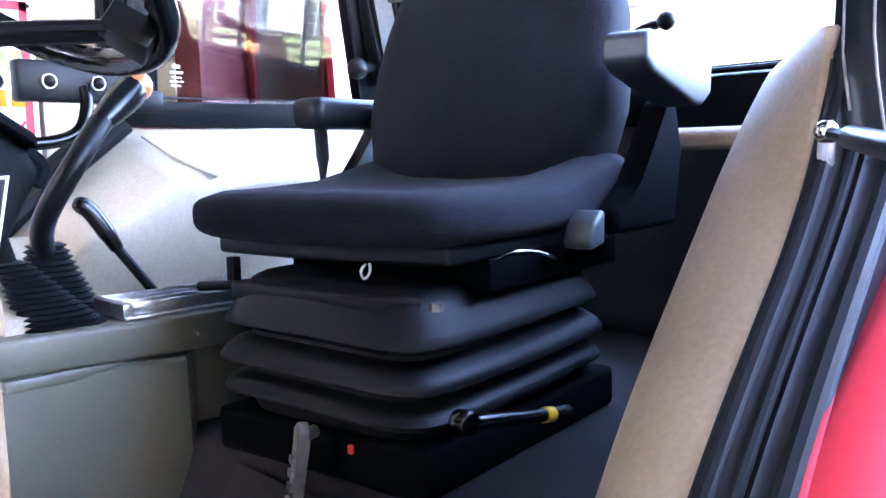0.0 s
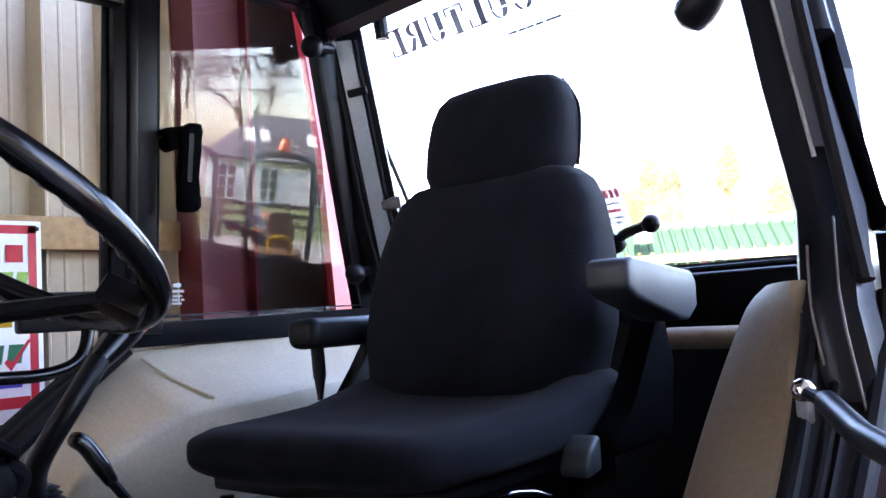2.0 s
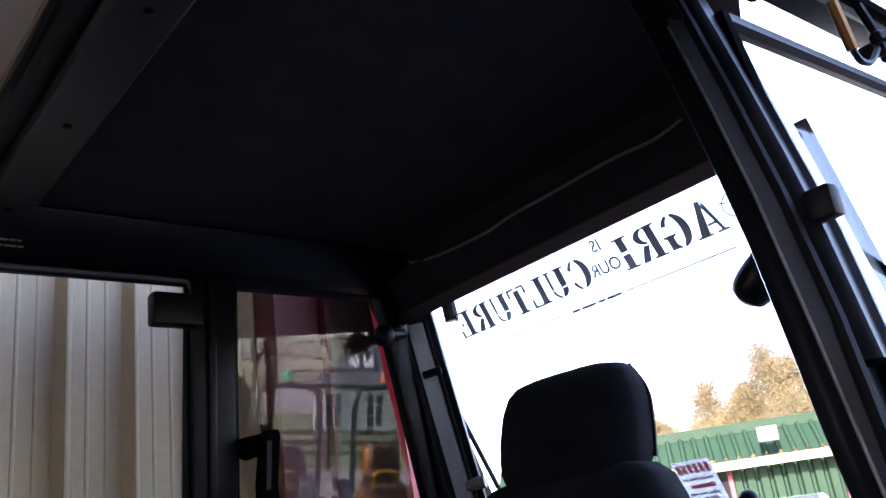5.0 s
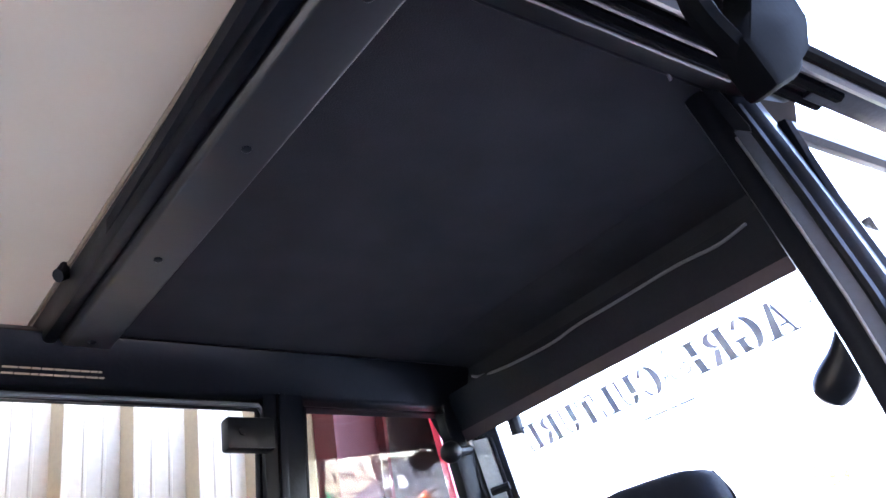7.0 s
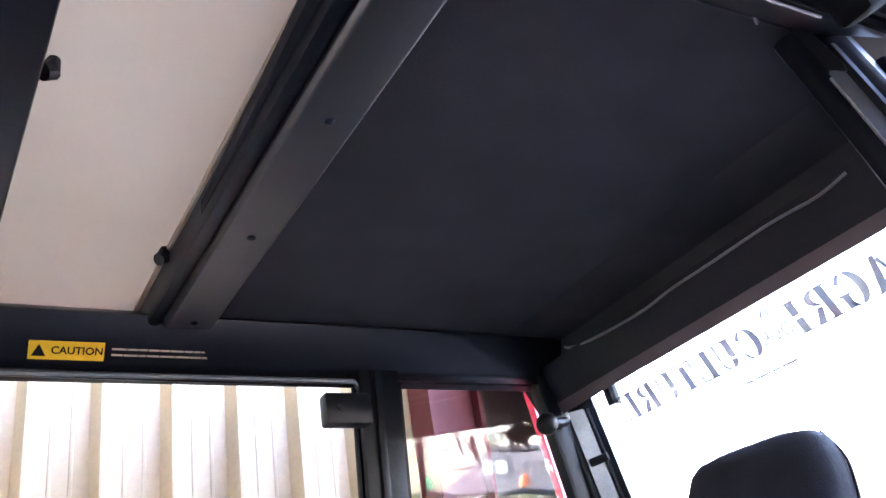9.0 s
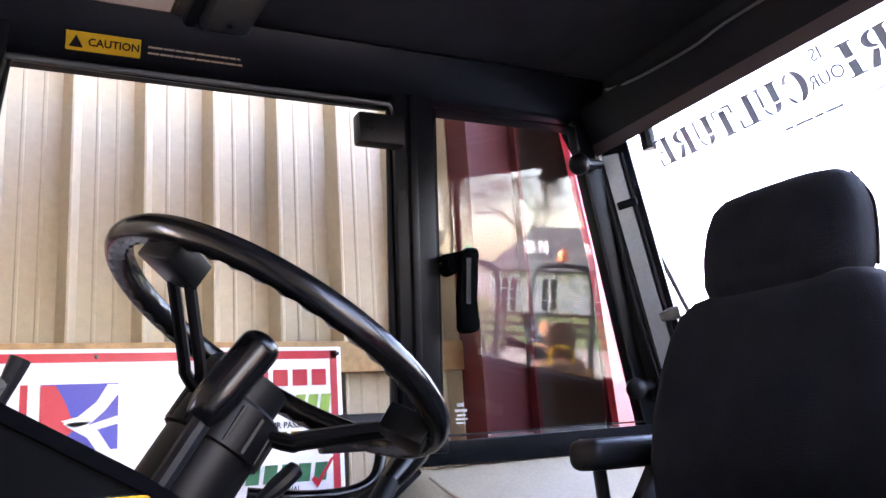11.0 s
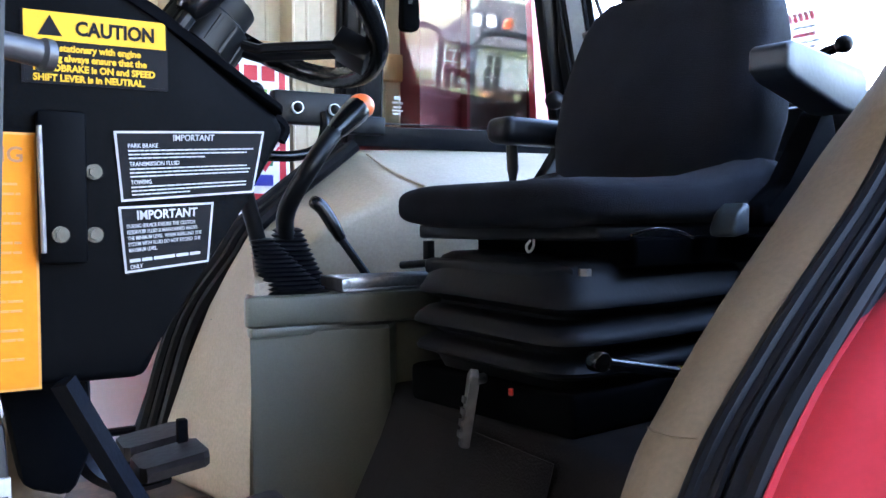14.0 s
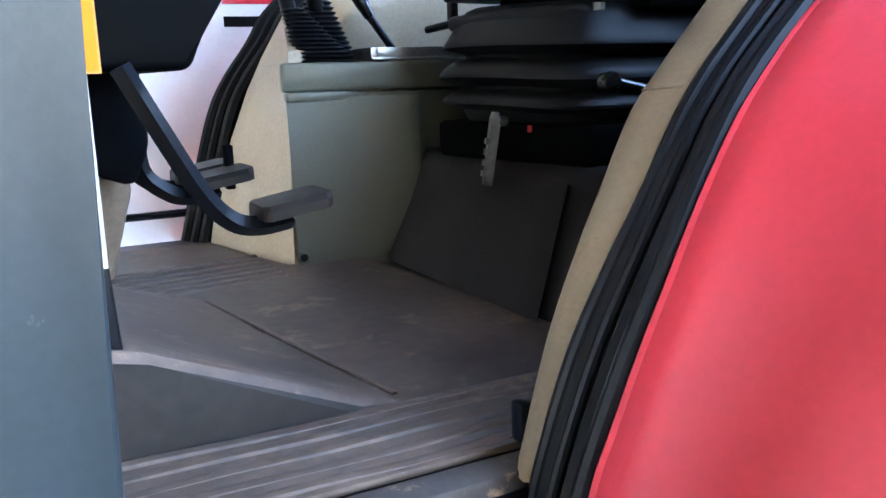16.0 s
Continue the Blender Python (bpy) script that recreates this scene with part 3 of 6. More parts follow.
# slab-serif stencil capitals on a unit height: advance and strokes
STENCIL = {
    "A": (1.0, [[(0.40, 1), (0.56, 1), (0.88, 0.06), (0.58, 0.06)], [(0.36, 1), (0.44, 0.80), (0.22, 0.06), (0.11, 0.06)], bar(0.24, 0.26, 0.52, 0.34), bar(0, 0, 0.36, 0.07), bar(0.48, 0, 0.99, 0.07)]),
    "G": (0.98, [ring(0.45, 0.5, (0.44, 0.52), (0.17, 0.43), 98, 262), ring(0.47, 0.5, (0.40, 0.52), (0.22, 0.43), 28, 82), bar(0.60, 0.02, 0.84, 0.40), bar(0.50, 0.38, 0.93, 0.46), ring(0.47, 0.5, (0.36, 0.52), (0.2, 0.43), 278, 318)]),
    "R": (1.0, [bar(0.11, 0.06, 0.38, 0.94), bar(0, 0, 0.48, 0.07), bar(0, 0.93, 0.42, 1), ring(0.44, 0.74, (0.40, 0.26), (0.16, 0.18), -88, 88), [(0.44, 0.46), (0.64, 0.48), (0.92, 0), (0.64, 0)]]),
    "I": (0.62, [bar(0.15, 0.06, 0.43, 0.46), bar(0.15, 0.54, 0.43, 0.94), bar(0.02, 0, 0.56, 0.07), bar(0.02, 0.93, 0.56, 1)]),
    "C": (0.92, [ring(0.45, 0.5, (0.44, 0.52), (0.17, 0.43), 98, 262), ring(0.47, 0.5, (0.38, 0.52), (0.2, 0.43), 25, 82), ring(0.47, 0.5, (0.38, 0.52), (0.24, 0.43), 278, 335)]),
    "U": (0.96, [bar(0.11, 0.34, 0.38, 0.94), bar(0, 0.93, 0.48, 1), bar(0.68, 0.34, 0.80, 0.94), bar(0.58, 0.93, 0.90, 1), ring(0.455, 0.34, (0.345, 0.36), (0.08, 0.26), 184, 265), ring(0.455, 0.34, (0.345, 0.36), (0.23, 0.27), 275, 356)]),
    "L": (0.86, [bar(0.11, 0.06, 0.38, 0.94), bar(0, 0.93, 0.50, 1), bar(0, 0, 0.80, 0.08), bar(0.68, 0.08, 0.80, 0.34)]),
    "T": (0.90, [bar(0.28, 0.06, 0.56, 0.88), bar(0.16, 0, 0.68, 0.07), bar(0, 0.91, 0.40, 1), bar(0.45, 0.91, 0.84, 1), bar(0, 0.66, 0.11, 0.91), bar(0.73, 0.66, 0.84, 0.91)]),
    "E": (0.88, [bar(0.11, 0.06, 0.38, 0.94), bar(0, 0, 0.80, 0.08), bar(0, 0.92, 0.78, 1), bar(0.68, 0.08, 0.80, 0.32), bar(0.66, 0.72, 0.78, 0.92), bar(0.43, 0.46, 0.60, 0.54), bar(0.55, 0.36, 0.62, 0.64)]),
}


def stencil(text, m, width, height, shear):
    """Each capital as a mesh of its own on the glass, centred on m."""
    total = sum(STENCIL[c][0] for c in text)
    at = 0.0
    for c in text:
        bm = B()
        for pts in STENCIL[c][1]:
            prism(bm, [((at + x) * width / total - width / 2 + shear * (y - 0.5) * height, (y - 0.5) * height) for x, y in pts], "z", 0, 0.0006, m=m)
        part("letter", bm, SLOGAN, win_r, smooth=0)
        at += STENCIL[c][0]


stencil("AGRI", SL(0.893, 2.613), 0.236, 0.066, 0.06)
stencil("CULTURE", SL(1.296, 2.612), 0.424, 0.062, 0.0)
words("IS", 0.035, SL(1.045, 2.645), SLOGAN, win_r, "slogan", offset=0.0008)
words("OUR", 0.036, SL(1.045, 2.604), SLOGAN, win_r, "slogan", offset=0.0008)
bm = B()
for y0, y1 in ((0.78, 1.03), (1.19, 1.505)):
    box(bm, (y0, -0.001, 0), (y1, 0.0022, 0.0006), m=SL(0, 2.553))
part("underline", bm, SLOGAN, win_r)
bars([(1.04, 0, 0.14, 0.006)], SL(0, 2.553), win_r, SLOGAN, "web_line")
bm = B()
tube(bm, [SL(0.735, 2.615) @ Vector((0.034 * math.cos(a), 0.024 * math.sin(a), 0)) for a in [i * math.pi / 10 for i in range(20)]], 0.0016, 4, closed=True)
for a in (0.3, 1.3, 2.4):
    tube(bm, [SL(0.735, 2.615) @ Vector((-0.04 * math.cos(a), -0.04 * math.sin(a), 0)), SL(0.735, 2.615) @ Vector((0.04 * math.cos(a), 0.04 * math.sin(a), 0))], 0.0014, 4)
part("emblem", bm, SLOGAN, win_r)
stk = B()
box(stk, (1.045, -0.045, 0), (1.135, 0.045, 0.0006), m=SL(0, 2.195))
part("sticker", stk, PAPER, win_r, "small white sticker")
for k in range(6):
    part("sticker_mark", box(B(), (1.051 + 0.0135 * k, 0.018, 0.0), (1.0615 + 0.0135 * k, 0.038, 0.0004), m=SL(0, 2.195) @ Matrix.Translation((0, 0, 0.0008))), STICKRED, win_r, smooth=0)
bars([(1.058, -0.010, 0.064, 0.008)], SL(0, 2.195) @ Matrix.Translation((0, 0, 0.0008)), win_r, STICKRED, "sticker_print")
bars([(1.055, 0.006, 0.07, 0.005), (1.055, -0.026, 0.07, 0.005), (1.065, -0.037, 0.03, 0.006)], SL(0, 2.195) @ Matrix.Translation((0, 0, 0.0008)), win_r, STICKGREY, "sticker_print")
# latch handle low in the glass and the hanging grip at the top
bm = B()
tube(bm, smooth_path([(1.655, 1.10, 2.12), (1.635, 1.06, 2.135), (1.62, 1.00, 2.145)]), 0.011, 10)
ball(bm, (1.618, 0.985, 2.148), 0.019)
ball(bm, (1.65, 1.09, 2.12), 0.022)
part("latch_handle", bm, PLASTIC, win_r)
grip = thing("grip_handle", "black plastic grip hanging by the rear corner", "handle")
bm = B()
tube(bm, smooth_path([(1.42, 0.66, 2.60), (1.425, 0.69, 2.555), (1.435, 0.732, 2.500), (1.44, 0.785, 2.458)], 5), 0.027, 14, taper=[0.8] * 6 + [0.85, 0.9, 0.98, 1.08, 1.2] + [1.28, 1.32, 1.28, 1.1] + [0.6])
part("grip", bm, PLASTIC, grip)
# hinges and gas stay beside the rear window
stay = thing("window_stay", "pale blue-grey gas stay along the rear pillar with black ball ends", "gas stay")


def along(s, a=0.0, b=0.0):
    """A place along the right rear corner, s from 0 (top) to 1 (bottom); a across to the rear window, b away from the cab."""
    z = 2.67 - 0.60 * s
    return Vector((1.380 + 0.236 * (2.67 - z), 1.628 + 0.022 * s, z)) + Vector((0.60, -0.80, 0)) * a + Vector((0.80, 0.60, 0)) * b


def slat(a0, a1, b0, b1, s0, s1):
    bm = B()
    return loft(bm, [[along(s, a, b) for a, b in ((a0, b1), (a0, b0), (a1, b0), (a1, b1))] for s in (s0, 0.5, s1)])


part("backing", slat(-0.062, 0.046, 0.008, 0.03, -0.05, 1.0), BLACK, stay, smooth=0)
part("strip", slat(-0.019, 0.019, -0.002, 0.008, 0.03, 0.93), mat("blue_grey_frame", (0.42, 0.47, 0.55), 0.38, metal=0.75, var=0.15, bump=0.03), stay, "pale blue-grey metal strip", smooth=0)
part("edge_bead", tube(B(), [along(0.03, 0.026, 0.004), along(0.95, 0.026, 0.004)], 0.005, 8), BLACK, stay)
part("cable", tube(B(), smooth_path([along(0.02, -0.036), along(0.3, -0.032), along(0.6, -0.038), along(0.97, -0.030)]), 0.0065, 8), RUBBER, stay)
part("cable", tube(B(), smooth_path([along(0.04, -0.026, 0.002), along(0.35, -0.027, 0.002), along(0.7, -0.025, 0.002), along(0.97, -0.018, 0.002)]), 0.004, 8), RUBBER, stay)
for c, r in (((1.284, 1.617, 2.617), 0.026), ((1.428, 1.682, 2.104), 0.025)):
    part("ball_end", ball(B(), c, r), PLASTIC, stay)
    part("ball_stud", tube(B(), [Vector(c), Vector(c) + Vector((0.07, 0.02, 0.012))], 0.012, 10), PLASTIC, stay)
part("end_fitting", tube(B(), [along(0.02, -0.03, -0.004), along(0.06, -0.03, -0.004)], 0.012, 10), DUSTY, stay, "grey metal end fitting")
part("fastener", tube(B(), [along(0.235, -0.012, -0.006), along(0.225, 0.034, -0.006)], 0.010, 8), PLASTIC, stay)
part("knob", tube(B(), [along(0.68, 0.015, -0.012), along(0.672, 0.040, -0.012), along(0.668, 0.062, -0.012)], 0.015, 12, taper=[0.7, 1.0, 1.0]), DUSTY, stay, "grey knob")
part("hinge", tube(B(), [(1.40, 1.515, 2.70), (1.41, 1.515, 2.63)], 0.017, 10), PLASTIC, stay)

# ---- left side of the cab ----
wall_left = thing("wall_left", "left door opening with beige padded edge and rubber seals", "cab wall", kind="structure")
# inner and outer line of the padded edge and the line of the mudguard, each rising and leaning inwards
INNER = smooth_path([(0.42, 0.424, FLOOR), (0.437, 0.424, 1.36), (0.454, 0.424, 1.42), (0.477, 0.425, 1.48), (0.511, 0.430, 1.54), (0.550, 0.440, 1.60), (0.592, 0.450, 1.64), (0.638, 0.460, 1.68), (0.684, 0.468, 1.72), (0.746, 0.478, 1.77), (0.809, 0.488, 1.82), (0.872, 0.498, 1.87), (0.938, 0.507, 1.92), (0.985, 0.512, 1.955), (1.03, 0.516, 1.985), (1.085, 0.518, 2.005)], 4)
OUTER = smooth_path([(0.385, 0.376, FLOOR), (0.422, 0.376, 1.40), (0.466, 0.376, 1.48), (0.506, 0.378, 1.54), (0.546, 0.384, 1.60), (0.580, 0.388, 1.64), (0.622, 0.392, 1.68), (0.664, 0.395, 1.72), (0.722, 0.399, 1.77), (0.780, 0.403, 1.82), (0.833, 0.408, 1.875), (0.862, 0.410, 1.923), (0.878, 0.410, 1.96), (0.886, 0.410, 2.006)], 4)
GUARD = smooth_path([(0.36, 0.292, 1.20), (0.395, 0.292, 1.322), (0.411, 0.292, 1.36), (0.438, 0.292, 1.42), (0.469, 0.293, 1.48), (0.506, 0.299, 1.54), (0.553, 0.309, 1.60), (0.596, 0.318, 1.64), (0.643, 0.326, 1.68), (0.700, 0.334, 1.72), (0.775, 0.343, 1.77), (0.855, 0.352, 1.82), (0.96, 0.358, 1.88), (1.2, 0.36, 1.97)], 4)


SHUTLINE = smooth_path([(0.36, 0.292, 1.20), (0.395, 0.292, 1.322), (0.438, 0.292, 1.42), (0.469, 0.293, 1.48), (0.506, 0.299, 1.54), (0.553, 0.309, 1.60), (0.600, 0.319, 1.645), (0.655, 0.326, 1.69), (0.715, 0.331, 1.74), (0.785, 0.335, 1.80), (0.85, 0.337, 1.86), (0.905, 0.338, 1.92), (0.940, 0.338, 1.97), (0.955, 0.338, 2.04)], 4)


def level(curve, z):
    """The place on a rising curve at a height."""
    for a, b in zip(curve, curve[1:]):
        if a.z <= z <= b.z:
            return a.lerp(b, (z - a.z) / max(1e-6, b.z - a.z))
    return curve[0].copy() if z < curve[0].z else curve[-1].copy()


bm = B()
rings = []
for k in range(61):
    z = FLOOR + (2.004 - FLOOR) * k / 60
    i, o = level(INNER, z), level(OUTER, z)
    m1, m2 = i.lerp(o, 0.3), i.lerp(o, 0.7)
    rings.append([(i.x + 0.06, i.y + 0.010, z - 0.015), (i.x + 0.012, i.y + 0.008, z), (i.x + 0.001, i.y + 0.001, z), (m1.x - 0.009, m1.y, z), (m2.x - 0.009, m2.y, z), (o.x, o.y, z), (o.x + 0.008, o.y - 0.008, z), (o.x + 0.06, o.y - 0.012, z - 0.015)])
loft(bm, rings)
part("padded_edge", bm, TAN_SHADED, wall_left, "beige vinyl padded door edge", smooth=60)
si, so = level(INNER, 1.622), level(OUTER, 1.626)
part("pad_seam", tube(B(), [(si.x - 0.001, si.y, 1.622), si.lerp(so, 0.3) - Vector((0.0095, 0, 0)), si.lerp(so, 0.7) - Vector((0.0095, 0, 0)), (so.x, so.y, 1.626)], 0.0012, 6), TAN_SHADED, wall_left)
part("end_cap", box(B(), (0.410, 0.418, FLOOR + 0.012), (0.424, 0.436, 1.345), 0.003), BLACK, wall_left)
bm = B()
loft(bm, [[(level(INNER, z).x + 0.05, level(INNER, z).y - 0.004, z), (1.74, 0.515, z), (1.74, 0.36, z), (level(OUTER, z).x + 0.08, level(OUTER, z).y - 0.004, z)] for z in [FLOOR + (1.985 - FLOOR) * k / 14 for k in range(15)]])
part("inner_panel", bm, BLACK, wall_left, smooth=0)
# pressed door shut between pad and mudguard: share of the way across, and how far it stands out
bm = B()
SHUT = ((0.0, -0.05), (0.02, -0.004), (0.10, 0.001), (0.28, 0.001), (0.36, -0.006), (0.52, -0.006), (0.58, -0.001), (0.64, -0.007), (0.80, -0.008), (0.90, -0.004), (0.98, -0.010), (1.0, -0.06))
rings = []
for k in range(57):
    z = FLOOR - 0.03 + (2.005 - FLOOR) * k / 56
    o, g = level(OUTER, z), level(SHUTLINE, z)
    rings.append([(o.x + (g.x - o.x) * u - d, o.y + (g.y - o.y) * u, z) for u, d in SHUT])
loft(bm, rings)
part("door_shut", bm, BLACK, wall_left, "black painted door shut with pressed ridges", smooth=40)
for u, r in ((0.20, 0.0065), (0.46, 0.0050), (0.86, 0.0085)):
    pts = []
    for k in range(40):
        z = FLOOR - 0.02 + (2.01 - FLOOR) * k / 39
        q = level(OUTER, z).lerp(level(SHUTLINE, z), u)
        pts.append((q.x + 0.001, q.y, z))
    part("door_seal", tube(B(), pts, r, 8), SEALRUB, wall_left)


def post(z, dx, dy):
    """A place beside the inner edge of the leaning left door post, which bends inwards at its head."""
    s = 0.030 * (max(0.0, z - 2.35) / 0.4) ** 1.5
    foot = 0.040 * min(1.0, max(0.0, 2.07 - z) / 0.09)
    return (0.932 + 0.165 * (z - 2.0) + dx - 0.83 * s - foot, 0.408 + 0.208 * (z - 2.0) + dy + 0.55 * s + 0.005 * min(1.0, max(0.0, z - 2.08) / 0.08), z)


bm = B()
loft(bm, [[post(z, d[0], d[1] + (0.018 if z < 2.25 and d[1] < -0.055 else 0.0)) for d in ((0.0, 0.0), (-0.004, -0.012), (-0.002, -0.026), (0.006, -0.034), (0.010, -0.044), (0.020, -0.064), (0.030, -0.070), (0.080, -0.060), (0.070, 0.0), (0.01, 0.006))] for z in (1.90, 1.95, 1.98, 2.01, 2.04, 2.07, 2.2, 2.247, 2.253, 2.4, 2.5, 2.6, 2.7, 2.78, 2.86)])
part("door_pillar", bm, BLACK, wall_left, smooth=40)
part("pillar_seal", tube(B(), [post(z, 0.012, -0.052) for z in (2.0, 2.3, 2.45, 2.6, 2.7, 2.77)], 0.008, 8), RUBBER, wall_left)
part("pillar_trim", tube(B(), [post(z, -0.003, -0.032) for z in (2.12, 2.3, 2.45, 2.6, 2.68, 2.72)], 0.0022, 6), STEEL, wall_left, "bright seal lip")
part("pillar_strip", loft(B(), [[post(z, *d) for d in ((-0.003, -0.034), (0.008, -0.052), (0.012, -0.050), (0.004, -0.032))] for z in (2.13, 2.3, 2.45, 2.6, 2.68, 2.73)]), mat("satin_grey_strip", (0.050, 0.058, 0.075), 0.38, var=0.2, bump=0.05), wall_left, "satin grey metal strip", smooth=0)
for dy, z0, z1 in ((-0.0095, 1.93, 2.035), (-0.0345, 1.89, 2.06)):
    part("foot_lip", tube(B(), [post(z0 + (z1 - z0) * k / 5, -0.0045, dy) for k in range(6)], 0.0013, 6), DUSTY, wall_left, "bright seal lip")
part("rear_pillar", loft(B(), [[(x_rear(z) - 0.05, 0.585 + d, z), (x_rear(z) - 0.05, 0.625 + d, z), (x_rear(z) + 0.02, 0.63 + d, z), (x_rear(z) + 0.02, 0.585 + d, z)] for z, d in ((1.97, 0.0), (2.4, 0.0), (2.84, 0.035))]), BLACK, wall_left)
part("window_sill", leaning(B(), [(1.06, 1.96), (1.06, 2.02), (1.75, 2.02), (1.75, 1.96)], y_left, -0.01, 0.10), BLACK, wall_left)
bm = B()
RAIL = [(0.405, 2.718), (0.402, 2.728), (0.545, 2.862), (0.575, 2.862), (0.575, 2.825), (0.565, 2.820), (0.478, 2.735)]
prism(bm, RAIL, "x", -0.36, 1.05, 0.004)
loft(bm, [[(x, y0 + s * (y - 0.402), z) for y, z in RAIL] for x, y0, s in ((1.03, 0.525, 0.28), (1.42, 0.655, 0.1))])
part("roof_rail", bm, BLACK, wall_left)
part("gutter_rail", box(B(), (1.04, 0.413, 2.720), (1.45, 0.452, 2.736), 0.003), BLACK, wall_left)
for y, z, mm in ((0.456, 2.729, IRON), (0.428, 2.722, IRON), (0.402, 2.715, GREYPAINT), (0.385, 2.71, IRON)):
    part("rail_strip", tube(B(), [(-0.3, y, z), (1.085 if y > 0.41 else 1.40, y, z)], 0.009, 8), mm, wall_left)
for y, z in ((0.4765, 2.7325), (0.442, 2.7215)):
    part("rail_lip", tube(B(), [(-0.3, y, z), (0.93, y, z)], 0.0022, 6), DUSTY, wall_left, "bright seal lip")
bm = B()
prism(bm, [(0.700, 2.533), (0.758, 2.570), (0.778, 2.610), (0.818, 2.652), (0.802, 2.700), (0.745, 2.725), (0.740, 2.668), (0.705, 2.620), (0.672, 2.578)], "y", 0.318, 0.352, 0.008)
part("mirror_bracket", bm, IRON, wall_left, "heavy black mirror bracket")
part("bracket_loop", tube(B(), smooth_path([(0.690, 0.335, 2.575), (0.660, 0.338, 2.610), (0.672, 0.345, 2.660), (0.715, 0.35, 2.715)]), 0.014, 8), IRON, wall_left)
part("bracket_arm", tube(B(), [(0.76, 0.345, 2.70), (0.78, 0.40, 2.735)], 0.018, 10), IRON, wall_left)
part("bracket_bolt", tube(B(), [(0.728, 0.350, 2.628), (0.728, 0.362, 2.628)], 0.014, 6), DUSTY, wall_left)
part("front_pillar", leaning(B(), [(0.09, 2.84), (0.0, 2.84), (-0.04, 2.05), (-0.06, 1.6), (-0.08, FLOOR - 0.05), (0.054, FLOOR - 0.05), (0.062, 1.65), (0.072, 1.93), (0.085, 2.0)], lambda z: 0.33 + 0.10 * max(0, z - 2.0), -0.03, 0.03, 0.008), PILLARGREY, wall_left, "scuffed dark grey front door pillar")
part("sill", box(B(), (-0.08, 0.30, FLOOR - 0.07), (0.45, 0.40, FLOOR - 0.012), 0.012), BLACK, wall_left)
part("sill_lip", box(B(), (-0.05, 0.385, FLOOR - 0.03), (0.43, 0.425, FLOOR + 0.006), 0.006), mat("worn_door_sill", (0.05, 0.04, 0.035), 0.6, var=0.4, wear=0.5, wear_col=(0.25, 0.17, 0.11), bump=0.3), wall_left, "worn rusty door sill")
win_l = thing("window_4", "left quarter window of clear glass", "window", kind="structure")
bm = B()
q = [bm.verts.new(v) for v in ((0.985, 0.415, 2.02), (x_rear(2.02) - 0.06, 0.57, 2.02), (x_rear(2.80) - 0.06, 0.57, 2.80), (1.115, 0.575, 2.80))]
bm.faces.new(q)
pane("pane", bm, win_l)
door_l = thing("cab_door", "left cab door swung back along the cab, black framed glass", "cab door")
dp = [(0.985, 0.368, 2.06), (1.03, 0.40, 2.21), (1.07, 0.442, 2.40), (1.088, 0.49, 2.60), (1.11, 0.52, 2.74), (1.66, 0.51, 2.74), (1.80, 0.372, 2.06)]
part("door_frame", tube(B(), dp, 0.014, 8, closed=True), BLACK, door_l)
bm = B()
bm.faces.new([bm.verts.new(dp[k]) for k in (0, 6, 5, 4)])
pane("door_glass", bm, door_l)
part("door_sill", box(B(), (1.05, 0.37, 1.98), (1.80, 0.40, 2.05), 0.008), BLACK, door_l)

catch = thing("window_catch", "door window catch with brass rod and star knobs", "window catch")
for x, z in ((1.192, 2.637), (1.235, 2.583)):
    bm = B()
    for k in range(5):
        a = 2 * math.pi * k / 5
        ball(bm, (x + 0.013 * math.cos(a), 0.372, z + 0.013 * math.sin(a)), 0.010, 8)
    tube(bm, [(x, 0.362, z), (x, 0.40, z)], 0.011, 10)
    part("star_knob", bm, PLASTIC, catch)
part("brass_rod", tube(B(), [(1.085, 0.372, 2.665), (1.10, 0.372, 2.605)], 0.007, 8), mat("brass", (0.20, 0.10, 0.03), 0.4, metal=0.6, bump=0.02), catch, "brass rod")
part("link", tube(B(), smooth_path([(1.10, 0.372, 2.605), (1.112, 0.372, 2.594), (1.14, 0.372, 2.60), (1.172, 0.372, 2.628)]), 0.004, 6), BLACK, catch)
part("stay_rod", tube(B(), [(1.21, 0.372, 2.62), (1.36, 0.372, 2.44)], 0.007, 8), BLACK, catch)
part("hanger", tube(B(), [(1.192, 0.372, 2.637), (1.19, 0.385, 2.705)], 0.006, 8), BLACK, catch)
bx, by, bz = post(2.425, 0.028, -0.078)
part("buffer", box(B(), (bx - 0.012, by - 0.020, bz - 0.018), (bx + 0.012, by + 0.012, bz + 0.018), 0.005), RUBBER, wall_left, "square rubber buffer")
strut = thing("gas_strut", "black gas strut with a bright ball joint on the door edge", "gas strut")
part("rod", tube(B(), [(0.842, 0.388, 1.911), (0.80, 0.352, 1.906)], 0.0055, 10), BLACK, strut)
part("cylinder", tube(B(), [(0.812, 0.36, 1.907), (0.709, 0.300, 1.899), (0.42, 0.06, 1.868)], 0.0095, 14), BLACK, strut)
part("ball_joint", ball(B(), (0.844, 0.390, 1.912), 0.0105), CHROME, strut)
part("stud", tube(B(), [(0.846, 0.391, 1.906), (0.850, 0.393, 1.888), (0.868, 0.397, 1.876)], 0.007, 10), STEEL, strut)

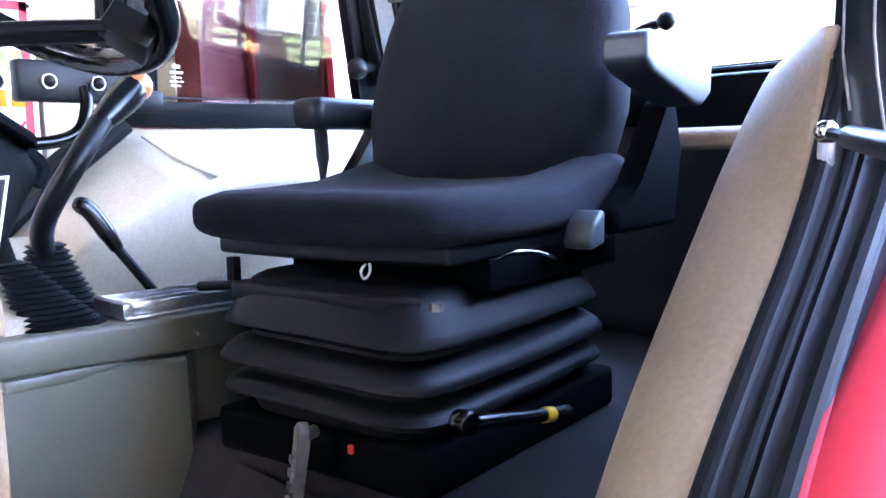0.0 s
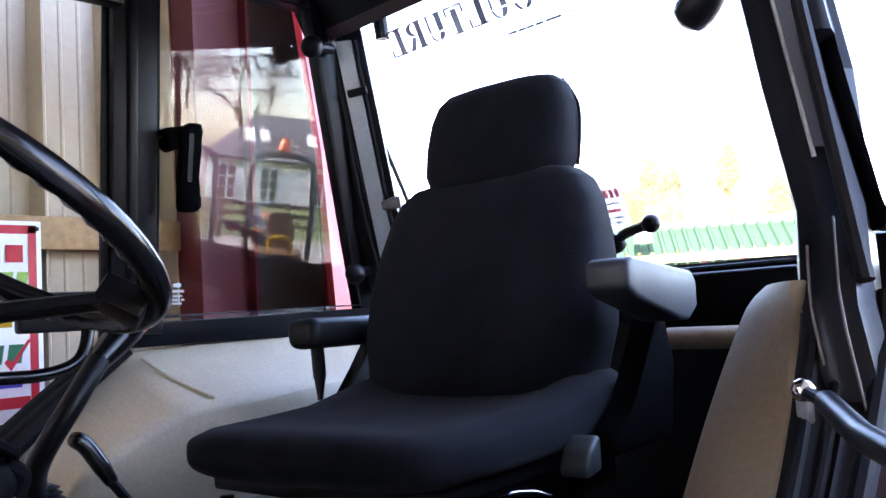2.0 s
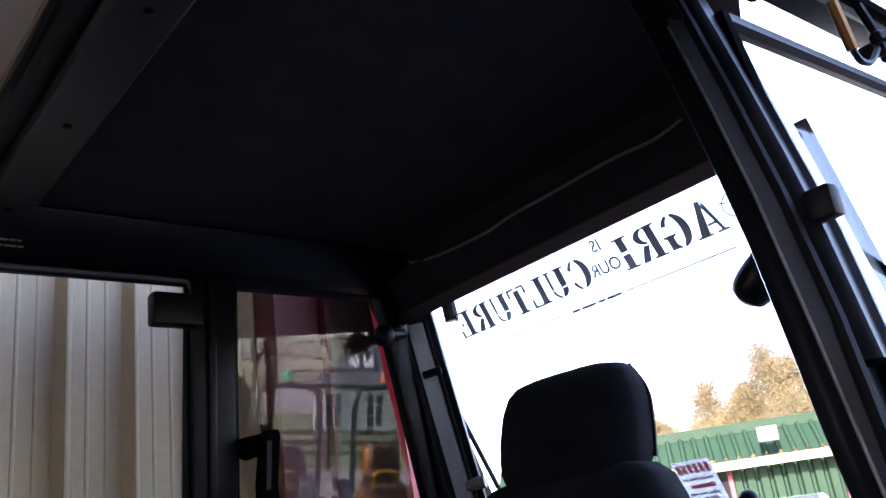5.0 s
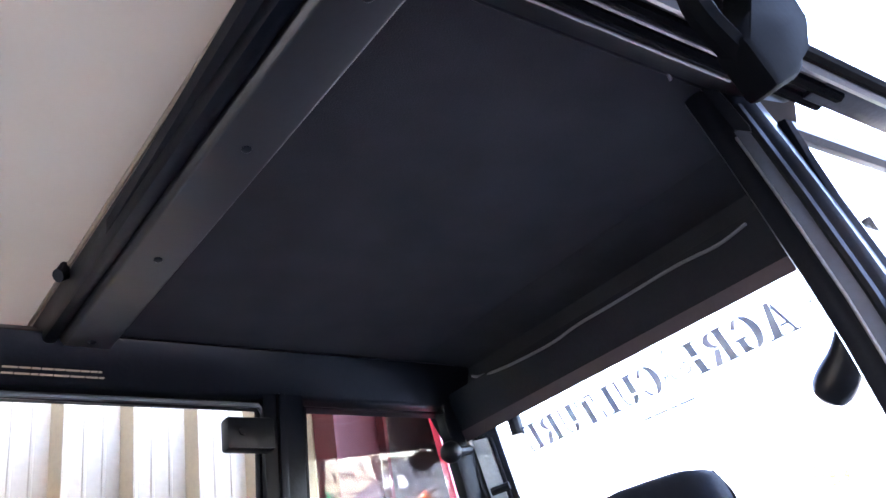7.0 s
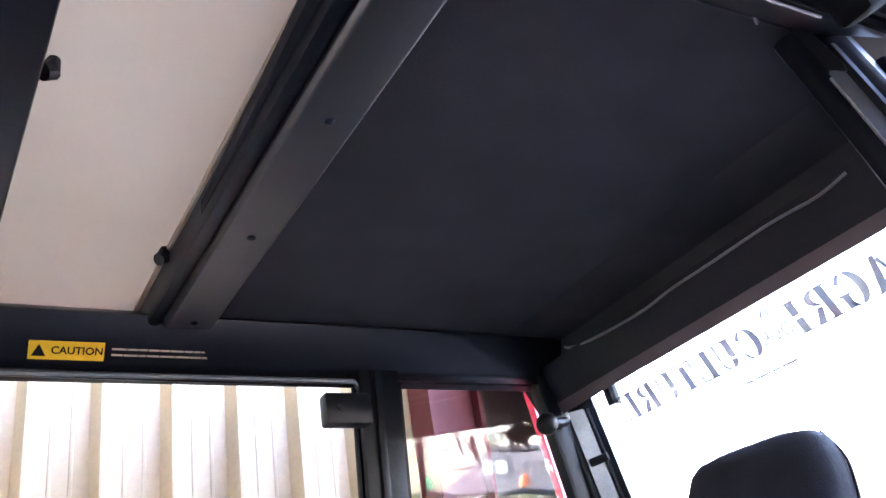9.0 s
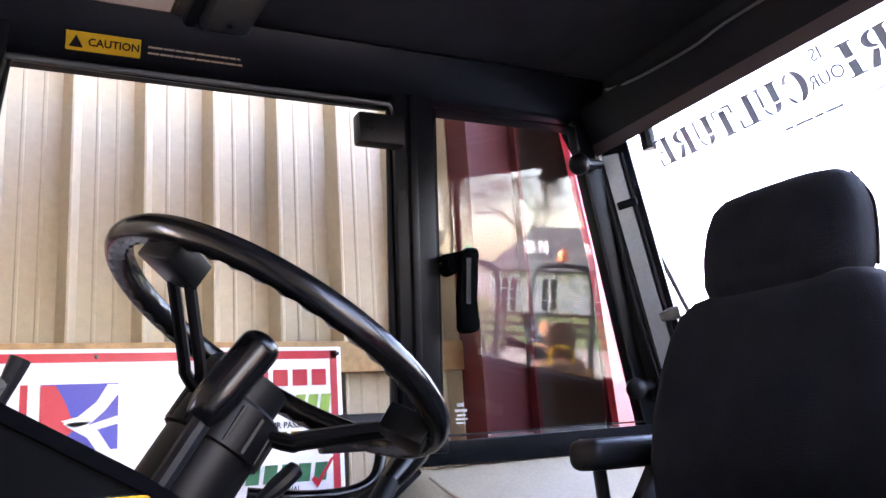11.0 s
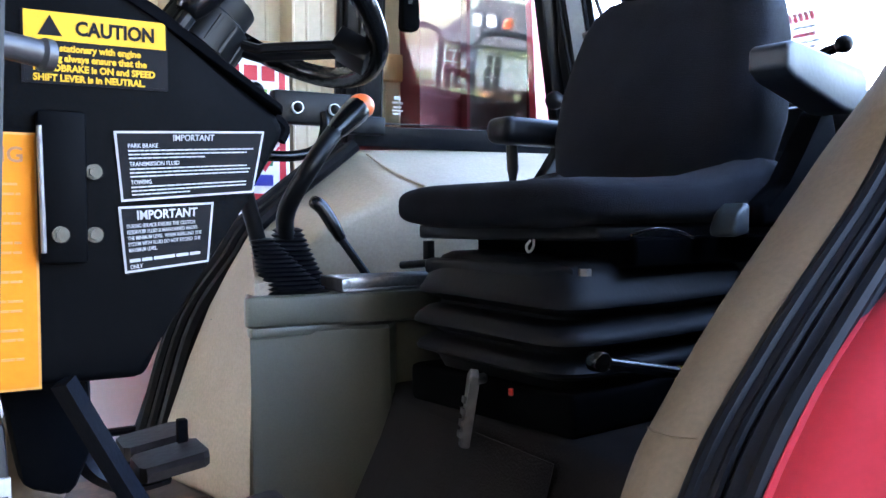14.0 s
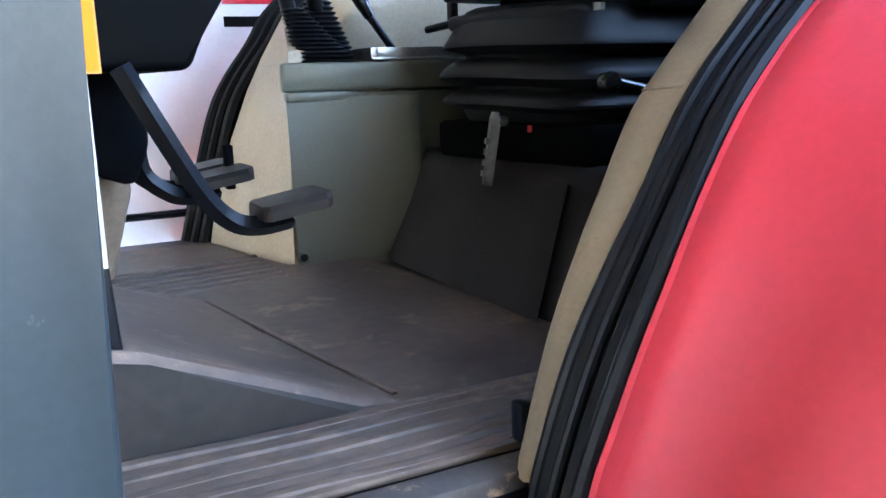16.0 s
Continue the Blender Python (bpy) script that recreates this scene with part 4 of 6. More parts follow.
# red mudguards outside
fender = thing("mudguard", "red painted rear mudguard outside the door", "mudguard")
bm = B()
loft(bm, [[(p.x + d, p.y + y, p.z + e) for d, y, e in ((0.0, -0.004, 0.0), (0.0, -0.042, 0.0), (0.03, -0.142, 0.004), (0.07, -0.342, 0.006), (0.13, -0.592, 0.0), (0.16, -0.622, -0.03))] for p in GUARD], cap=False, closed=False)
ob = part("mudguard_skin", bm, RED, fender, smooth=60)
sm = ob.modifiers.new("thick", 'SOLIDIFY')
sm.thickness = 0.006
bm = B()
loft(bm, [[(p.x + d, p.y + y, p.z + e) for d, y, e in ((0.0, -0.005, 0.0), (-0.003, -0.001, 0.0), (0.0, 0.003, 0.0), (0.05, 0.004, -0.01), (0.05, -0.002, -0.012), (0.003, -0.005, -0.002))] for p in GUARD])
part("rolled_edge", bm, RED, fender, "rolled inner edge of the mudguard", smooth=50)
fender_r = copy_thing(fender, Matrix.Identity(4))
fender_r.matrix_basis = Matrix.Translation((0, 2.075, 0)) @ Matrix.Diagonal((1, -1, 1, 1))

# ---- roof ----
ceiling = solid("ceiling", prism(B(), [(0.40, 0.50), (1.10, 0.47), (1.42, 0.665), (1.42, 1.68), (0.40, 1.68)], "z", 2.825, 2.85), LINER, "dark charcoal padded roof liner", "ceiling", "structure")
roof = thing("cab_roof", "red cab roof with a glazed hatch", "roof", kind="structure")
bm = B()
prism(bm, [(0.47, 0.55), (1.04, 0.55), (1.45, 0.69), (1.45, 1.74), (0.47, 1.74)], "z", 2.88, 2.93)
for lo, hi in (((-0.45, 0.55, 2.874), (0.0, 1.74, 2.93)), ((0.0, 0.55, 2.88), (0.47, 0.585, 2.93)), ((0.0, 1.70, 2.88), (0.47, 1.74, 2.93))):
    box(bm, lo, hi, 0.0)
part("roof_skin", bm, RED, roof)
SK = Matrix(((1, -0.03, 0, 0.0465), (0, 1, 0, 0), (0, 0, 1, 0), (0, 0, 0, 1)))     # the beam lies a little askew
beam = thing("roof_beam", "black steel cross beam with dome screws under the roof", "beam")
part("beam_plate", prism(B(), [(0.418, 2.80), (0.425, 2.79), (0.505, 2.79), (0.512, 2.80), (0.512, 2.845), (0.418, 2.845)], "y", 0.50, 1.575, 0.003, m=SK), mat("dark_beam_paint", (0.0066, 0.0078, 0.0098), 0.45, var=0.25, scale=5, bump=0.06, wear=0.08, wear_col=(0.08, 0.08, 0.08)), beam)
for y in (0.59, 0.89, 1.21, 1.545):
    part("screw", ball(B(), SK @ Vector((0.466, y, 2.789)), 0.0075, 10, (1, 1, 0.5)), BLACK, beam)
hatch = thing("roof_hatch", "dusty glazed roof hatch in a black frame", "hatch", kind="structure")
for lo, hi in (((0.390, 0.5, 2.80), (0.418, 1.68, 2.872)), ((0.02, 1.685, 2.802), (0.388, 1.72, 2.872)), ((0.02, 0.5, 2.802), (0.388, 0.60, 2.872))):
    part("frame_rail", box(B(), lo, hi, 0.01, m=SK), BLACK, hatch)
part("frame_rail", prism(B(), [(-0.36, 0.49), (0.168, 0.49), (0.100, 1.69), (-0.36, 1.69)], "z", 2.80, 2.872, 0.008), BLACK, hatch)
part("hatch_pane", box(B(), (-0.02, 0.56, 2.874), (0.46, 1.70, 2.879)), HATCH, hatch, smooth=0)
part("hatch_edge", tube(B(), [SK @ Vector((0.387, 0.60, 2.868)), SK @ Vector((0.387, 1.68, 2.868))], 0.004, 6), CARTON, hatch)
for x, y in ((0.387, 1.416), (0.16, 0.966)):
    part("hatch_latch", tube(B(), [(x, y, 2.872), (x - 0.004, y, 2.852), (x - 0.012, y - 0.004, 2.846)], 0.013, 10, taper=[0.6, 1.0, 0.9]), PLASTIC, hatch)
wire = thing("roof_cable", "thin grey cable stapled along the roof liner", "cable")
part("cable", tube(B(), smooth_path([(1.340, 1.56, 2.786), (1.316, 1.50, 2.762), (1.308, 1.40, 2.745), (1.307, 1.25, 2.737), (1.305, 1.16, 2.742), (1.305, 1.05, 2.742), (1.307, 0.895, 2.744), (1.308, 0.80, 2.738), (1.307, 0.735, 2.745)], 6), 0.0032, 6), mat("grey_cable", (0.10, 0.10, 0.105), 0.5, bump=0.0), wire)
part("cable", tube(B(), smooth_path([(0.60, 0.556, 2.821), (0.75, 0.552, 2.823), (0.92, 0.556, 2.822), (0.97, 0.575, 2.823)], 6), 0.003, 6), mat("pale_cable", (0.16, 0.16, 0.17), 0.5, bump=0.0), wire)
rail_decal = thing("caution_sticker", "yellow caution sticker with fine print on the roof rail", "sticker")
MD = axes((0.238, 1.6185, 2.7555), (1, 0, 0), (0, -0.577, 0.817))
part("plate", box(B(), (-0.045, -0.017, -0.001), (0.082, 0.017, 0.0015), 0.0, m=MD), YELLOW, rail_decal, smooth=0)
words("CAUTION", 0.0195, MD @ Matrix.Translation((0.036, 0, 0.002)), INK, rail_decal, "lettering", 0.0004)
part("warning_mark", prism(B(), [(-0.040, -0.011), (-0.016, -0.011), (-0.028, 0.011)], "z", 0.0015, 0.0025, m=MD), INK, rail_decal, smooth=0)
bars([(0.095, 0.006, 0.17, 0.0035), (0.095, -0.005, 0.176, 0.0035)], MD, rail_decal, CARTON)


# ---- dash and steering ----
dash = thing("dash_console", "black steel steering console with safety decals", "dashboard")
prof = [(-0.32, 2.16), (0.03, 2.10), (0.109, 2.055), (0.223, 1.990), (0.342, 1.908), (0.349, 1.892), (0.308, 1.822), (0.270, 1.765), (0.225, 1.695), (0.208, 1.655), (-0.32, 1.655)]
part("casing", prism(B(), prof, "y", 0.732, 1.31, 0.010, 3), DASHPAINT, dash)
part("top_cover", prism(B(), [(0.02, 2.118), (0.11, 2.068), (0.225, 2.001), (0.345, 1.918), (0.345, 1.908), (0.223, 1.990), (0.109, 2.056), (0.02, 2.105)], "y", 0.728, 1.315, 0.003), IRON, dash)
part("corner_cap", tube(B(), smooth_path([(0.338, 0.743, 1.906), (0.349, 0.743, 1.896), (0.344, 0.743, 1.884)]), 0.008, 8), IRON, dash)
DS = axes((0, 0.7315, 0), (1, 0, 0), (0, 0, 1))     # on the left face: local x to the rear, y up


def turned(x, z, degrees):
    """The left face, turned a little about a place on it: the decals were stuck on by hand."""
    return DS @ Matrix.Translation((x, z, 0)) @ Matrix.Rotation(radians(degrees), 4, 'Z') @ Matrix.Translation((-x, -z, 0))


def decal(name, x0, x1, z0, z1, material, border=None, turn=0.0):
    m = turned(0.5 * (x0 + x1), 0.5 * (z0 + z1), turn) @ Matrix.Translation((0, 0, 0.0006))
    part(name, box(B(), (x0, z0, 0), (x1, z1, 0.0008), m=m), border or material, dash, smooth=0)
    if border:
        part(name + "_field", box(B(), (x0 + 0.0022, z0 + 0.0022, 0.0008), (x1 - 0.0022, z1 - 0.0022, 0.0014), m=m), material, dash, smooth=0)
    return m


decal("caution_decal", 0.108, 0.232, 1.924, 1.988, INK, INK)
mt = DS @ Matrix.Translation((0, 0, 0.0022))
part("yellow_band", box(B(), (0.110, 1.962, 0), (0.230, 1.987, 0.0006), m=mt), YELLOW, dash, smooth=0)
words("CAUTION", 0.0175, mt @ Matrix.Translation((0.186, 1.9735, 0.001)), INK, dash, "lettering", 0.0006, stretch=0.86)
part("warning_mark", prism(B(), [(0.121, 1.966), (0.141, 1.966), (0.131, 1.984)], "z", 0.0006, 0.0012, m=mt), INK, dash, smooth=0)
for k, s in enumerate(("When stationary with engine", "running always ensure that the", "HANDBRAKE is ON and SPEED", "SHIFT LEVER is in NEUTRAL.")):
    words(s, 0.0082, mt @ Matrix.Translation((0.117, 1.9555 - 0.0088 * k, 0.0)), YELLOW, dash, "lettering", 0.00032, 'LEFT', stretch=0.94)
def tapered(before, x0, x1, z0, z1, left, right):
    """Draws the lower corners of a decal and its print inwards: the decals were cut to the panel's shape."""
    for ob in set(dash.children) - before:
        for v in ob.data.vertices:
            u, d = (v.co.x - x0) / (x1 - x0), (z1 - v.co.z) / (z1 - z0)
            v.co.x += d * (left[0] * (1 - u) + right[0] * u)
            v.co.z += d * (left[1] * (1 - u) + right[1] * u)


stuck = set(dash.children)
decal("important_decal", 0.184, 0.326, 1.821, 1.888, INK, GREYTXT, 2.6)
mu = turned(0.255, 1.8545, 2.6) @ Matrix.Translation((0, 0, 0.0022))
words("IMPORTANT", 0.0088, mu @ Matrix.Translation((0.257, 1.8808, 0)), GREYTXT, dash, "lettering", 0.0001, stretch=0.80)
for k, s in enumerate(("PARK BRAKE", "TRANSMISSION FLUID", "TOWING")):
    words(s, 0.0058, mu @ Matrix.Translation((0.195, 1.8735 - 0.0175 * k, 0)), GREYTXT, dash, "lettering", 0.00005, 'LEFT', stretch=0.85)
bars([(0.195, z, w, 0.0014) for z, w in ((1.8690, 0.122), (1.8654, 0.116), (1.8618, 0.074), (1.8514, 0.118), (1.8478, 0.122), (1.8442, 0.121), (1.8340, 0.12), (1.8304, 0.122), (1.8268, 0.06))], mu, dash, GREYTXT)
tapered(stuck, 0.184, 0.326, 1.821, 1.888, (0.003, 0.002), (-0.015, 0.006))
stuck = set(dash.children)
decal("important_decal", 0.187, 0.275, 1.756, 1.818, INK, GREYTXT, 3.2)
mv = turned(0.231, 1.787, 3.2) @ Matrix.Translation((0, 0, 0.0022))
words("IMPORTANT", 0.0120, mv @ Matrix.Translation((0.231, 1.8085, 0)), GREYTXT, dash, "lettering", 0.0003, stretch=0.84)
for k, s in enumerate(("DURING SERVICE ENSURE THE CLUTCH", "RESERVOIR FLUID IS MAINTAINED ABOVE", "THE MINIMUM LEVEL. WHEN REFILLING THE", "SYSTEM WITH FLUID DO NOT EXCEED THE", "MAXIMUM LEVEL.")):
    words(s, 0.0052, mv @ Matrix.Translation((0.1925, 1.7990 - 0.0056 * k, 0)), GREYTXT, dash, "lettering", 0.00005, 'LEFT', stretch=0.70)
bars([(0.1925, 1.767, 0.074, 0.0030)], mv, dash, GREYTXT)
words("ONLY", 0.0055, mv @ Matrix.Translation((0.1925, 1.7610, 0)), GREYTXT, dash, "lettering", 0.0001, 'LEFT', stretch=0.85)
tapered(stuck, 0.187, 0.275, 1.756, 1.818, (0.002, 0.0), (-0.009, 0.004))
decal("warning_decal", -0.02, 0.1185, 1.654, 1.880, AMBER, mat("dark_amber_edge", (0.5, 0.2, 0.02), 0.5, bump=0.0))
words("WARNING", 0.019, mt @ Matrix.Translation((0.062, 1.860, 0)), mat("brown_print", (0.25, 0.10, 0.02), 0.5, bump=0), dash, "lettering", 0.0003)
bars([(0.0, 1.835 - 0.0085 * k, 0.105 - 0.02 * (k % 3 == 2), 0.0022) for k in range(19)], mt, dash, mat("brown_fine_print", (0.45, 0.19, 0.03), 0.5, bump=0))
for x, z in ((0.165, 1.847), (0.165, 1.790), (0.135, 1.791)):
    b = B()
    face = 0.717 if x < 0.15 else 0.7315
    cyl(b, (x, face + 0.001, z), (x, face - 0.0045, z), 0.0072, 14)
    cyl(b, (x, face - 0.004, z), (x, face - 0.008, z), 0.0048, 6)
    part("bolt", b, mat("dull_bolt_metal", (0.060, 0.054, 0.036), 0.5, metal=0.3, var=0.4, scale=60, bump=0.3), dash, "dull metal bolt")
part("side_flange", box(B(), (0.118, 0.718, 1.765), (0.158, 0.734, 1.900), 0.004), DASHPAINT, dash)
part("flange_rod", tube(B(), [(0.119, 0.712, 1.885), (0.121, 0.712, 1.775)], 0.0024, 8), DUSTY, dash)
STRIKER = mat("dark_worn_steel", (0.055, 0.055, 0.056), 0.45, metal=0.6, var=0.4, scale=50, bump=0.2)
part("striker_bracket", box(B(), (0.045, 0.345, 1.855), (0.066, 0.372, 1.906), 0.004), BLACK, wall_left, "black striker bracket on the door pillar")
part("striker", tube(B(), [(0.052, 0.358, 1.890), (0.068, 0.362, 1.8895), (0.070, 0.3625, 1.8895), (0.089, 0.369, 1.8875), (0.091, 0.3695, 1.887), (0.095, 0.371, 1.887)], 0.0085, 16, taper=[0.85, 0.85, 0.8, 0.8, 1.0, 0.95]), STRIKER, wall_left, "worn metal door striker")
part("small_lever", tube(B(), smooth_path([(0.30, 1.10, 1.915), (0.36, 1.10, 1.935), (0.405, 1.10, 1.962), (0.432, 1.10, 1.982), (0.446, 1.10, 1.993)], 4), 0.0115, 10, taper=[0.5] * 8 + [0.7, 0.9] + [1.0] * 5 + [0.9, 0.5]), PLASTIC, dash)
part("toggle", tube(B(), [(0.115, 1.05, 2.05), (0.145, 1.05, 2.12)], 0.009, 10, taper=[0.6, 1.2]), PLASTIC, dash)
part("stalk_knob", tube(B(), [(0.10, 1.02, 2.06), (0.12, 1.0, 2.095)], 0.016, 12), DUSTY, dash)

steer = thing("steering_wheel", "black moulded three-spoke steering wheel on its column", "steering wheel")
WC, WT = Vector((0.402, 1.030, 2.126)), 0.615
MW = Matrix.Translation(WC) @ Matrix(((0, -math.cos(WT), math.sin(WT)), (1, 0, 0), (0, math.sin(WT), math.cos(WT)))).to_4x4() @ pose(0, 0, 0, 0, 2.2, 0)
RIM = 0.203
bm = B()
N = 96
sec = 14
vs = []
for i in range(N):
    a = 2 * math.pi * i / N
    ring = []
    for j in range(sec):
        q = 2 * math.pi * j / sec
        rr = 0.0155
        if math.cos(q) < 0.2 and math.sin(q) < 0.5:
            rr -= 0.0042 * (i % 2)           # finger grooves under the rim
        ring.append(bm.verts.new(MW @ Vector(((RIM + rr * math.cos(q)) * math.cos(a), (RIM + rr * math.cos(q)) * math.sin(a), rr * math.sin(q)))))
    vs.append(ring)
for i in range(N):
    for j in range(sec):
        bm.faces.new((vs[i][j], vs[(i + 1) % N][j], vs[(i + 1) % N][(j + 1) % sec], vs[i][(j + 1) % sec]))
part("rim", bm, GLOSSY, steer, smooth=70)
for a in (radians(124), radians(244), radians(4)):
    ma = MW @ Matrix.Rotation(a, 4, 'Z')
    bm = B()
    for s in (-1, 1):
        tube(bm, smooth_path([ma @ Vector(v) for v in ((0.03, 0.010 * s, -0.095), (0.072, 0.012 * s, -0.086), (0.086, 0.013 * s, -0.075), (0.175, 0.013 * s, -0.010))], 4), 0.0065, 8)
    prism(bm, [(0.148, -0.0205), (0.199, -0.0245), (0.199, 0.0245), (0.148, 0.0205)], "z", -0.030, 0.002, 0.003, m=ma @ Matrix.Identity(4))
    part("spoke", bm, COLUMN, steer)
bm = B()
cyl(bm, MW @ Vector((0, 0, -0.075)), MW @ Vector((0, 0, -0.045)), 0.042, 24)
part("hub", bm, COLUMN, steer)
bm = B()
tube(bm, [MW @ Vector((0, 0, z)) for z in (-0.30, -0.13, -0.128, -0.08, -0.075)], 0.052, 24, taper=[0.98, 0.98, 1.08, 1.05, 0.9])
part("column", bm, COLUMN, steer)
bm = B()
for k in range(14):
    a = 2 * math.pi * k / 14
    tube(bm, [MW @ Vector((0.0535 * math.cos(a), 0.0535 * math.sin(a), z)) for z in (-0.125, -0.085)], 0.0035, 6)
part("collar_rib", bm, COLUMN, steer)
lever = thing("column_lever", "black hand lever with a thick rounded grip beside the column", "lever")
part("rod", tube(B(), [(0.262, 0.93, 1.985), (0.310, 0.93, 2.055)], 0.010, 10), PLASTIC, lever)
bm = B()
tube(bm, smooth_path([(0.298, 0.93, 2.045), (0.318, 0.93, 2.068), (0.342, 0.93, 2.095), (0.357, 0.93, 2.112), (0.368, 0.93, 2.125)], 6), 0.0215, 18, taper=[0.6, 0.7, 0.8, 0.88, 0.94, 0.97] + [1.0] * 13 + [0.985, 0.94, 0.85, 0.70, 0.48, 0.1])
part("grip", bm, GLOSSY, lever)

# lower panel and pedals
part("lower_panel", prism(B(), [(-0.05, 0.60), (0.085, 0.60), (0.085, 0.66), (-0.05, 0.66)], "z", FLOOR, 1.655, 0.004, m=Matrix(((1, 0, -0.06, 0.096), (0, 1, 0, 0), (0, 0, 1, 0), (0, 0, 0, 1)))), BLACK, dash, "black lower side panel")
part("label_plate", box(B(), (0.063, 0.452, 1.512), (0.077, 0.455, 1.655)), mat("grubby_label", (0.36, 0.36, 0.35), 0.6, var=0.3, scale=40, bump=0.02), dash, "white label strip", smooth=0)
bars([(-0.0055, -0.006 - 0.0024 * k, 0.011 - 0.003 * (k % 3 == 1), 0.0011) for k in range(14)] + [(-0.0045, -0.122 + 0.004 * k, 0.007, 0.0016) for k in range(2)], axes((0.070, 0.4515, 1.65), (1, 0, 0), (0, 0, 1)), dash, INK)


part("column_shroud", prism(B(), [(0.085, 1.665), (0.166, 1.665), (0.170, 1.575), (0.150, 1.528), (0.105, 1.545)], "y", 0.80, 0.88, 0.012), IRON, dash, "black shroud round the steering column")
part("insulation", prism(B(), [(0.095, 1.60), (0.150, 1.555), (0.158, 1.515), (0.140, 1.46), (0.128, 1.405), (0.095, 1.395)], "y", 0.89, 0.93, 0.010), mat("tan_insulation", (0.10, 0.07, 0.045), 0.9, var=0.3, scale=12, bump=0.3), dash, "tan insulation hanging behind the pedals")


def pedal(label, y, m=None, top=0.135):
    p = thing("pedal", label, "pedal", m, group="pedals under the steering console")
    part("arm", tube(B(), smooth_path([(top, y, 1.66), (top * 0.6 + 0.084, y, 1.60), (0.205, y, 1.525), (0.235, y, 1.492), (0.265, y, 1.484), (0.300, y, 1.488)], 5), 0.019, 4, squash=0.6), BLACK, p)
    bm = B()
    loft(bm, [[(0.262 + 0.078 * u, y + w * v, 1.492 + 0.012 * u + h) for v, h in ((-1, 0.0), (-1, 0.010), (-0.85, 0.016), (0.85, 0.016), (1, 0.010), (1, 0.0))] for u, w in ((0, 0.030), (0.08, 0.040), (0.9, 0.042), (1.0, 0.034))])
    part("pad", bm, PADRUB, p, "worn rubber pad")
    bm = B()
    for k in range(6):
        x = 0.270 + 0.0115 * k
        box(bm, (x, y - 0.035, 1.504 + 0.0018 * k), (x + 0.007, y + 0.035, 1.5092 + 0.0018 * k), 0.002)
    part("pad_rib", bm, PADRUB, p)
    return p


pedal("black clutch pedal with a worn ribbed rubber pad", 0.722)
pedal("black brake pedal with a ribbed rubber pad", 0.93, pose(-0.03, 0, 0.012), 0.20)
p3 = pedal("black brake pedal with a ribbed rubber pad", 1.03, pose(-0.03, 0, 0.012), 0.20)
part("lock_pin", tube(B(), [(0.325, 0.965, 1.50), (0.325, 1.0, 1.50)], 0.010, 10), IRON, p3)
part("lock_tab", box(B(), (0.318, 0.955, 1.485), (0.330, 0.970, 1.545), 0.002), IRON, p3)

# ---- right-hand console ----
con = thing("side_console", "olive grey plastic side console below the gear levers", "console")
bm = B()
loft(bm, [[(0.486, 1.284 + d, z), (0.66, 1.264 + d, z), (0.706, 1.244 + d, z), (0.728, 1.244 + d, z), (0.742, 1.256 + d, z), (0.760, 1.292, z), (1.30, 1.295, z), (1.30, 1.60, z), (0.66, 1.60, z)] for z, d in ((FLOOR, -0.012), (FLOOR + 0.012, 0.0), (1.50, 0.008), (1.606, 0.012), (1.612, 0.018))])
part("console_body", bm, OLIVE, con, smooth=30)
part("console_top", prism(B(), [(0.481, 1.294), (0.72, 1.268), (1.30, 1.285), (1.30, 1.60), (0.575, 1.60), (0.533, 1.46), (0.481, 1.310)], "z", 1.617, 1.669, 0.007, 3), OLIVE, con)
part("shoulder", prism(B(), [(0.486, 1.600), (0.484, 1.617), (0.70, 1.617), (0.70, 1.600)], "y", 1.283, 1.31, 0.004), OLIVE, con)
part("foot_bolt", cyl(B(), (0.492, 1.268, FLOOR + 0.026), (0.492, 1.280, FLOOR + 0.026), 0.008, 8), BLACK, con)
quad = thing("lever_quadrant", "galvanised slotted metal lever quadrant on the console", "lever quadrant")
for k in range(4):
    y = 1.305 + 0.034 * k
    for j in range(5):
        part("slotted_strip", box(B(), (0.675 + 0.052 * j, y, 1.681), (0.719 + 0.052 * j, y + 0.020, 1.690), 0.002), STEEL, quad)
    part("strip_edge", box(B(), (0.668, y - 0.004, 1.676), (0.93, y - 0.001, 1.694), 0.0008), STEEL, quad)
part("front_plate", box(B(), (0.655, 1.296, 1.671), (0.671, 1.44, 1.694), 0.003), STEEL, quad)
part("base_plate", box(B(), (0.655, 1.29, 1.671), (0.94, 1.445, 1.675), 0.001), STEEL, quad)
hand = thing("hydraulic_lever", "slim black lever with a bent grip in the quadrant", "lever")
part("shaft", tube(B(), [(0.792, 1.445, 1.664), (0.722, 1.455, 1.762)], 0.0085, 10), BLACK, hand)
part("grip", tube(B(), smooth_path([(0.724, 1.455, 1.759), (0.702, 1.460, 1.798), (0.684, 1.465, 1.825), (0.664, 1.470, 1.837)]), 0.014, 12, taper=[0.75, 0.8, 0.85, 0.9] + [1.0] * 11 + [0.95, 0.85, 0.7, 0.4]), GLOSSY, hand)


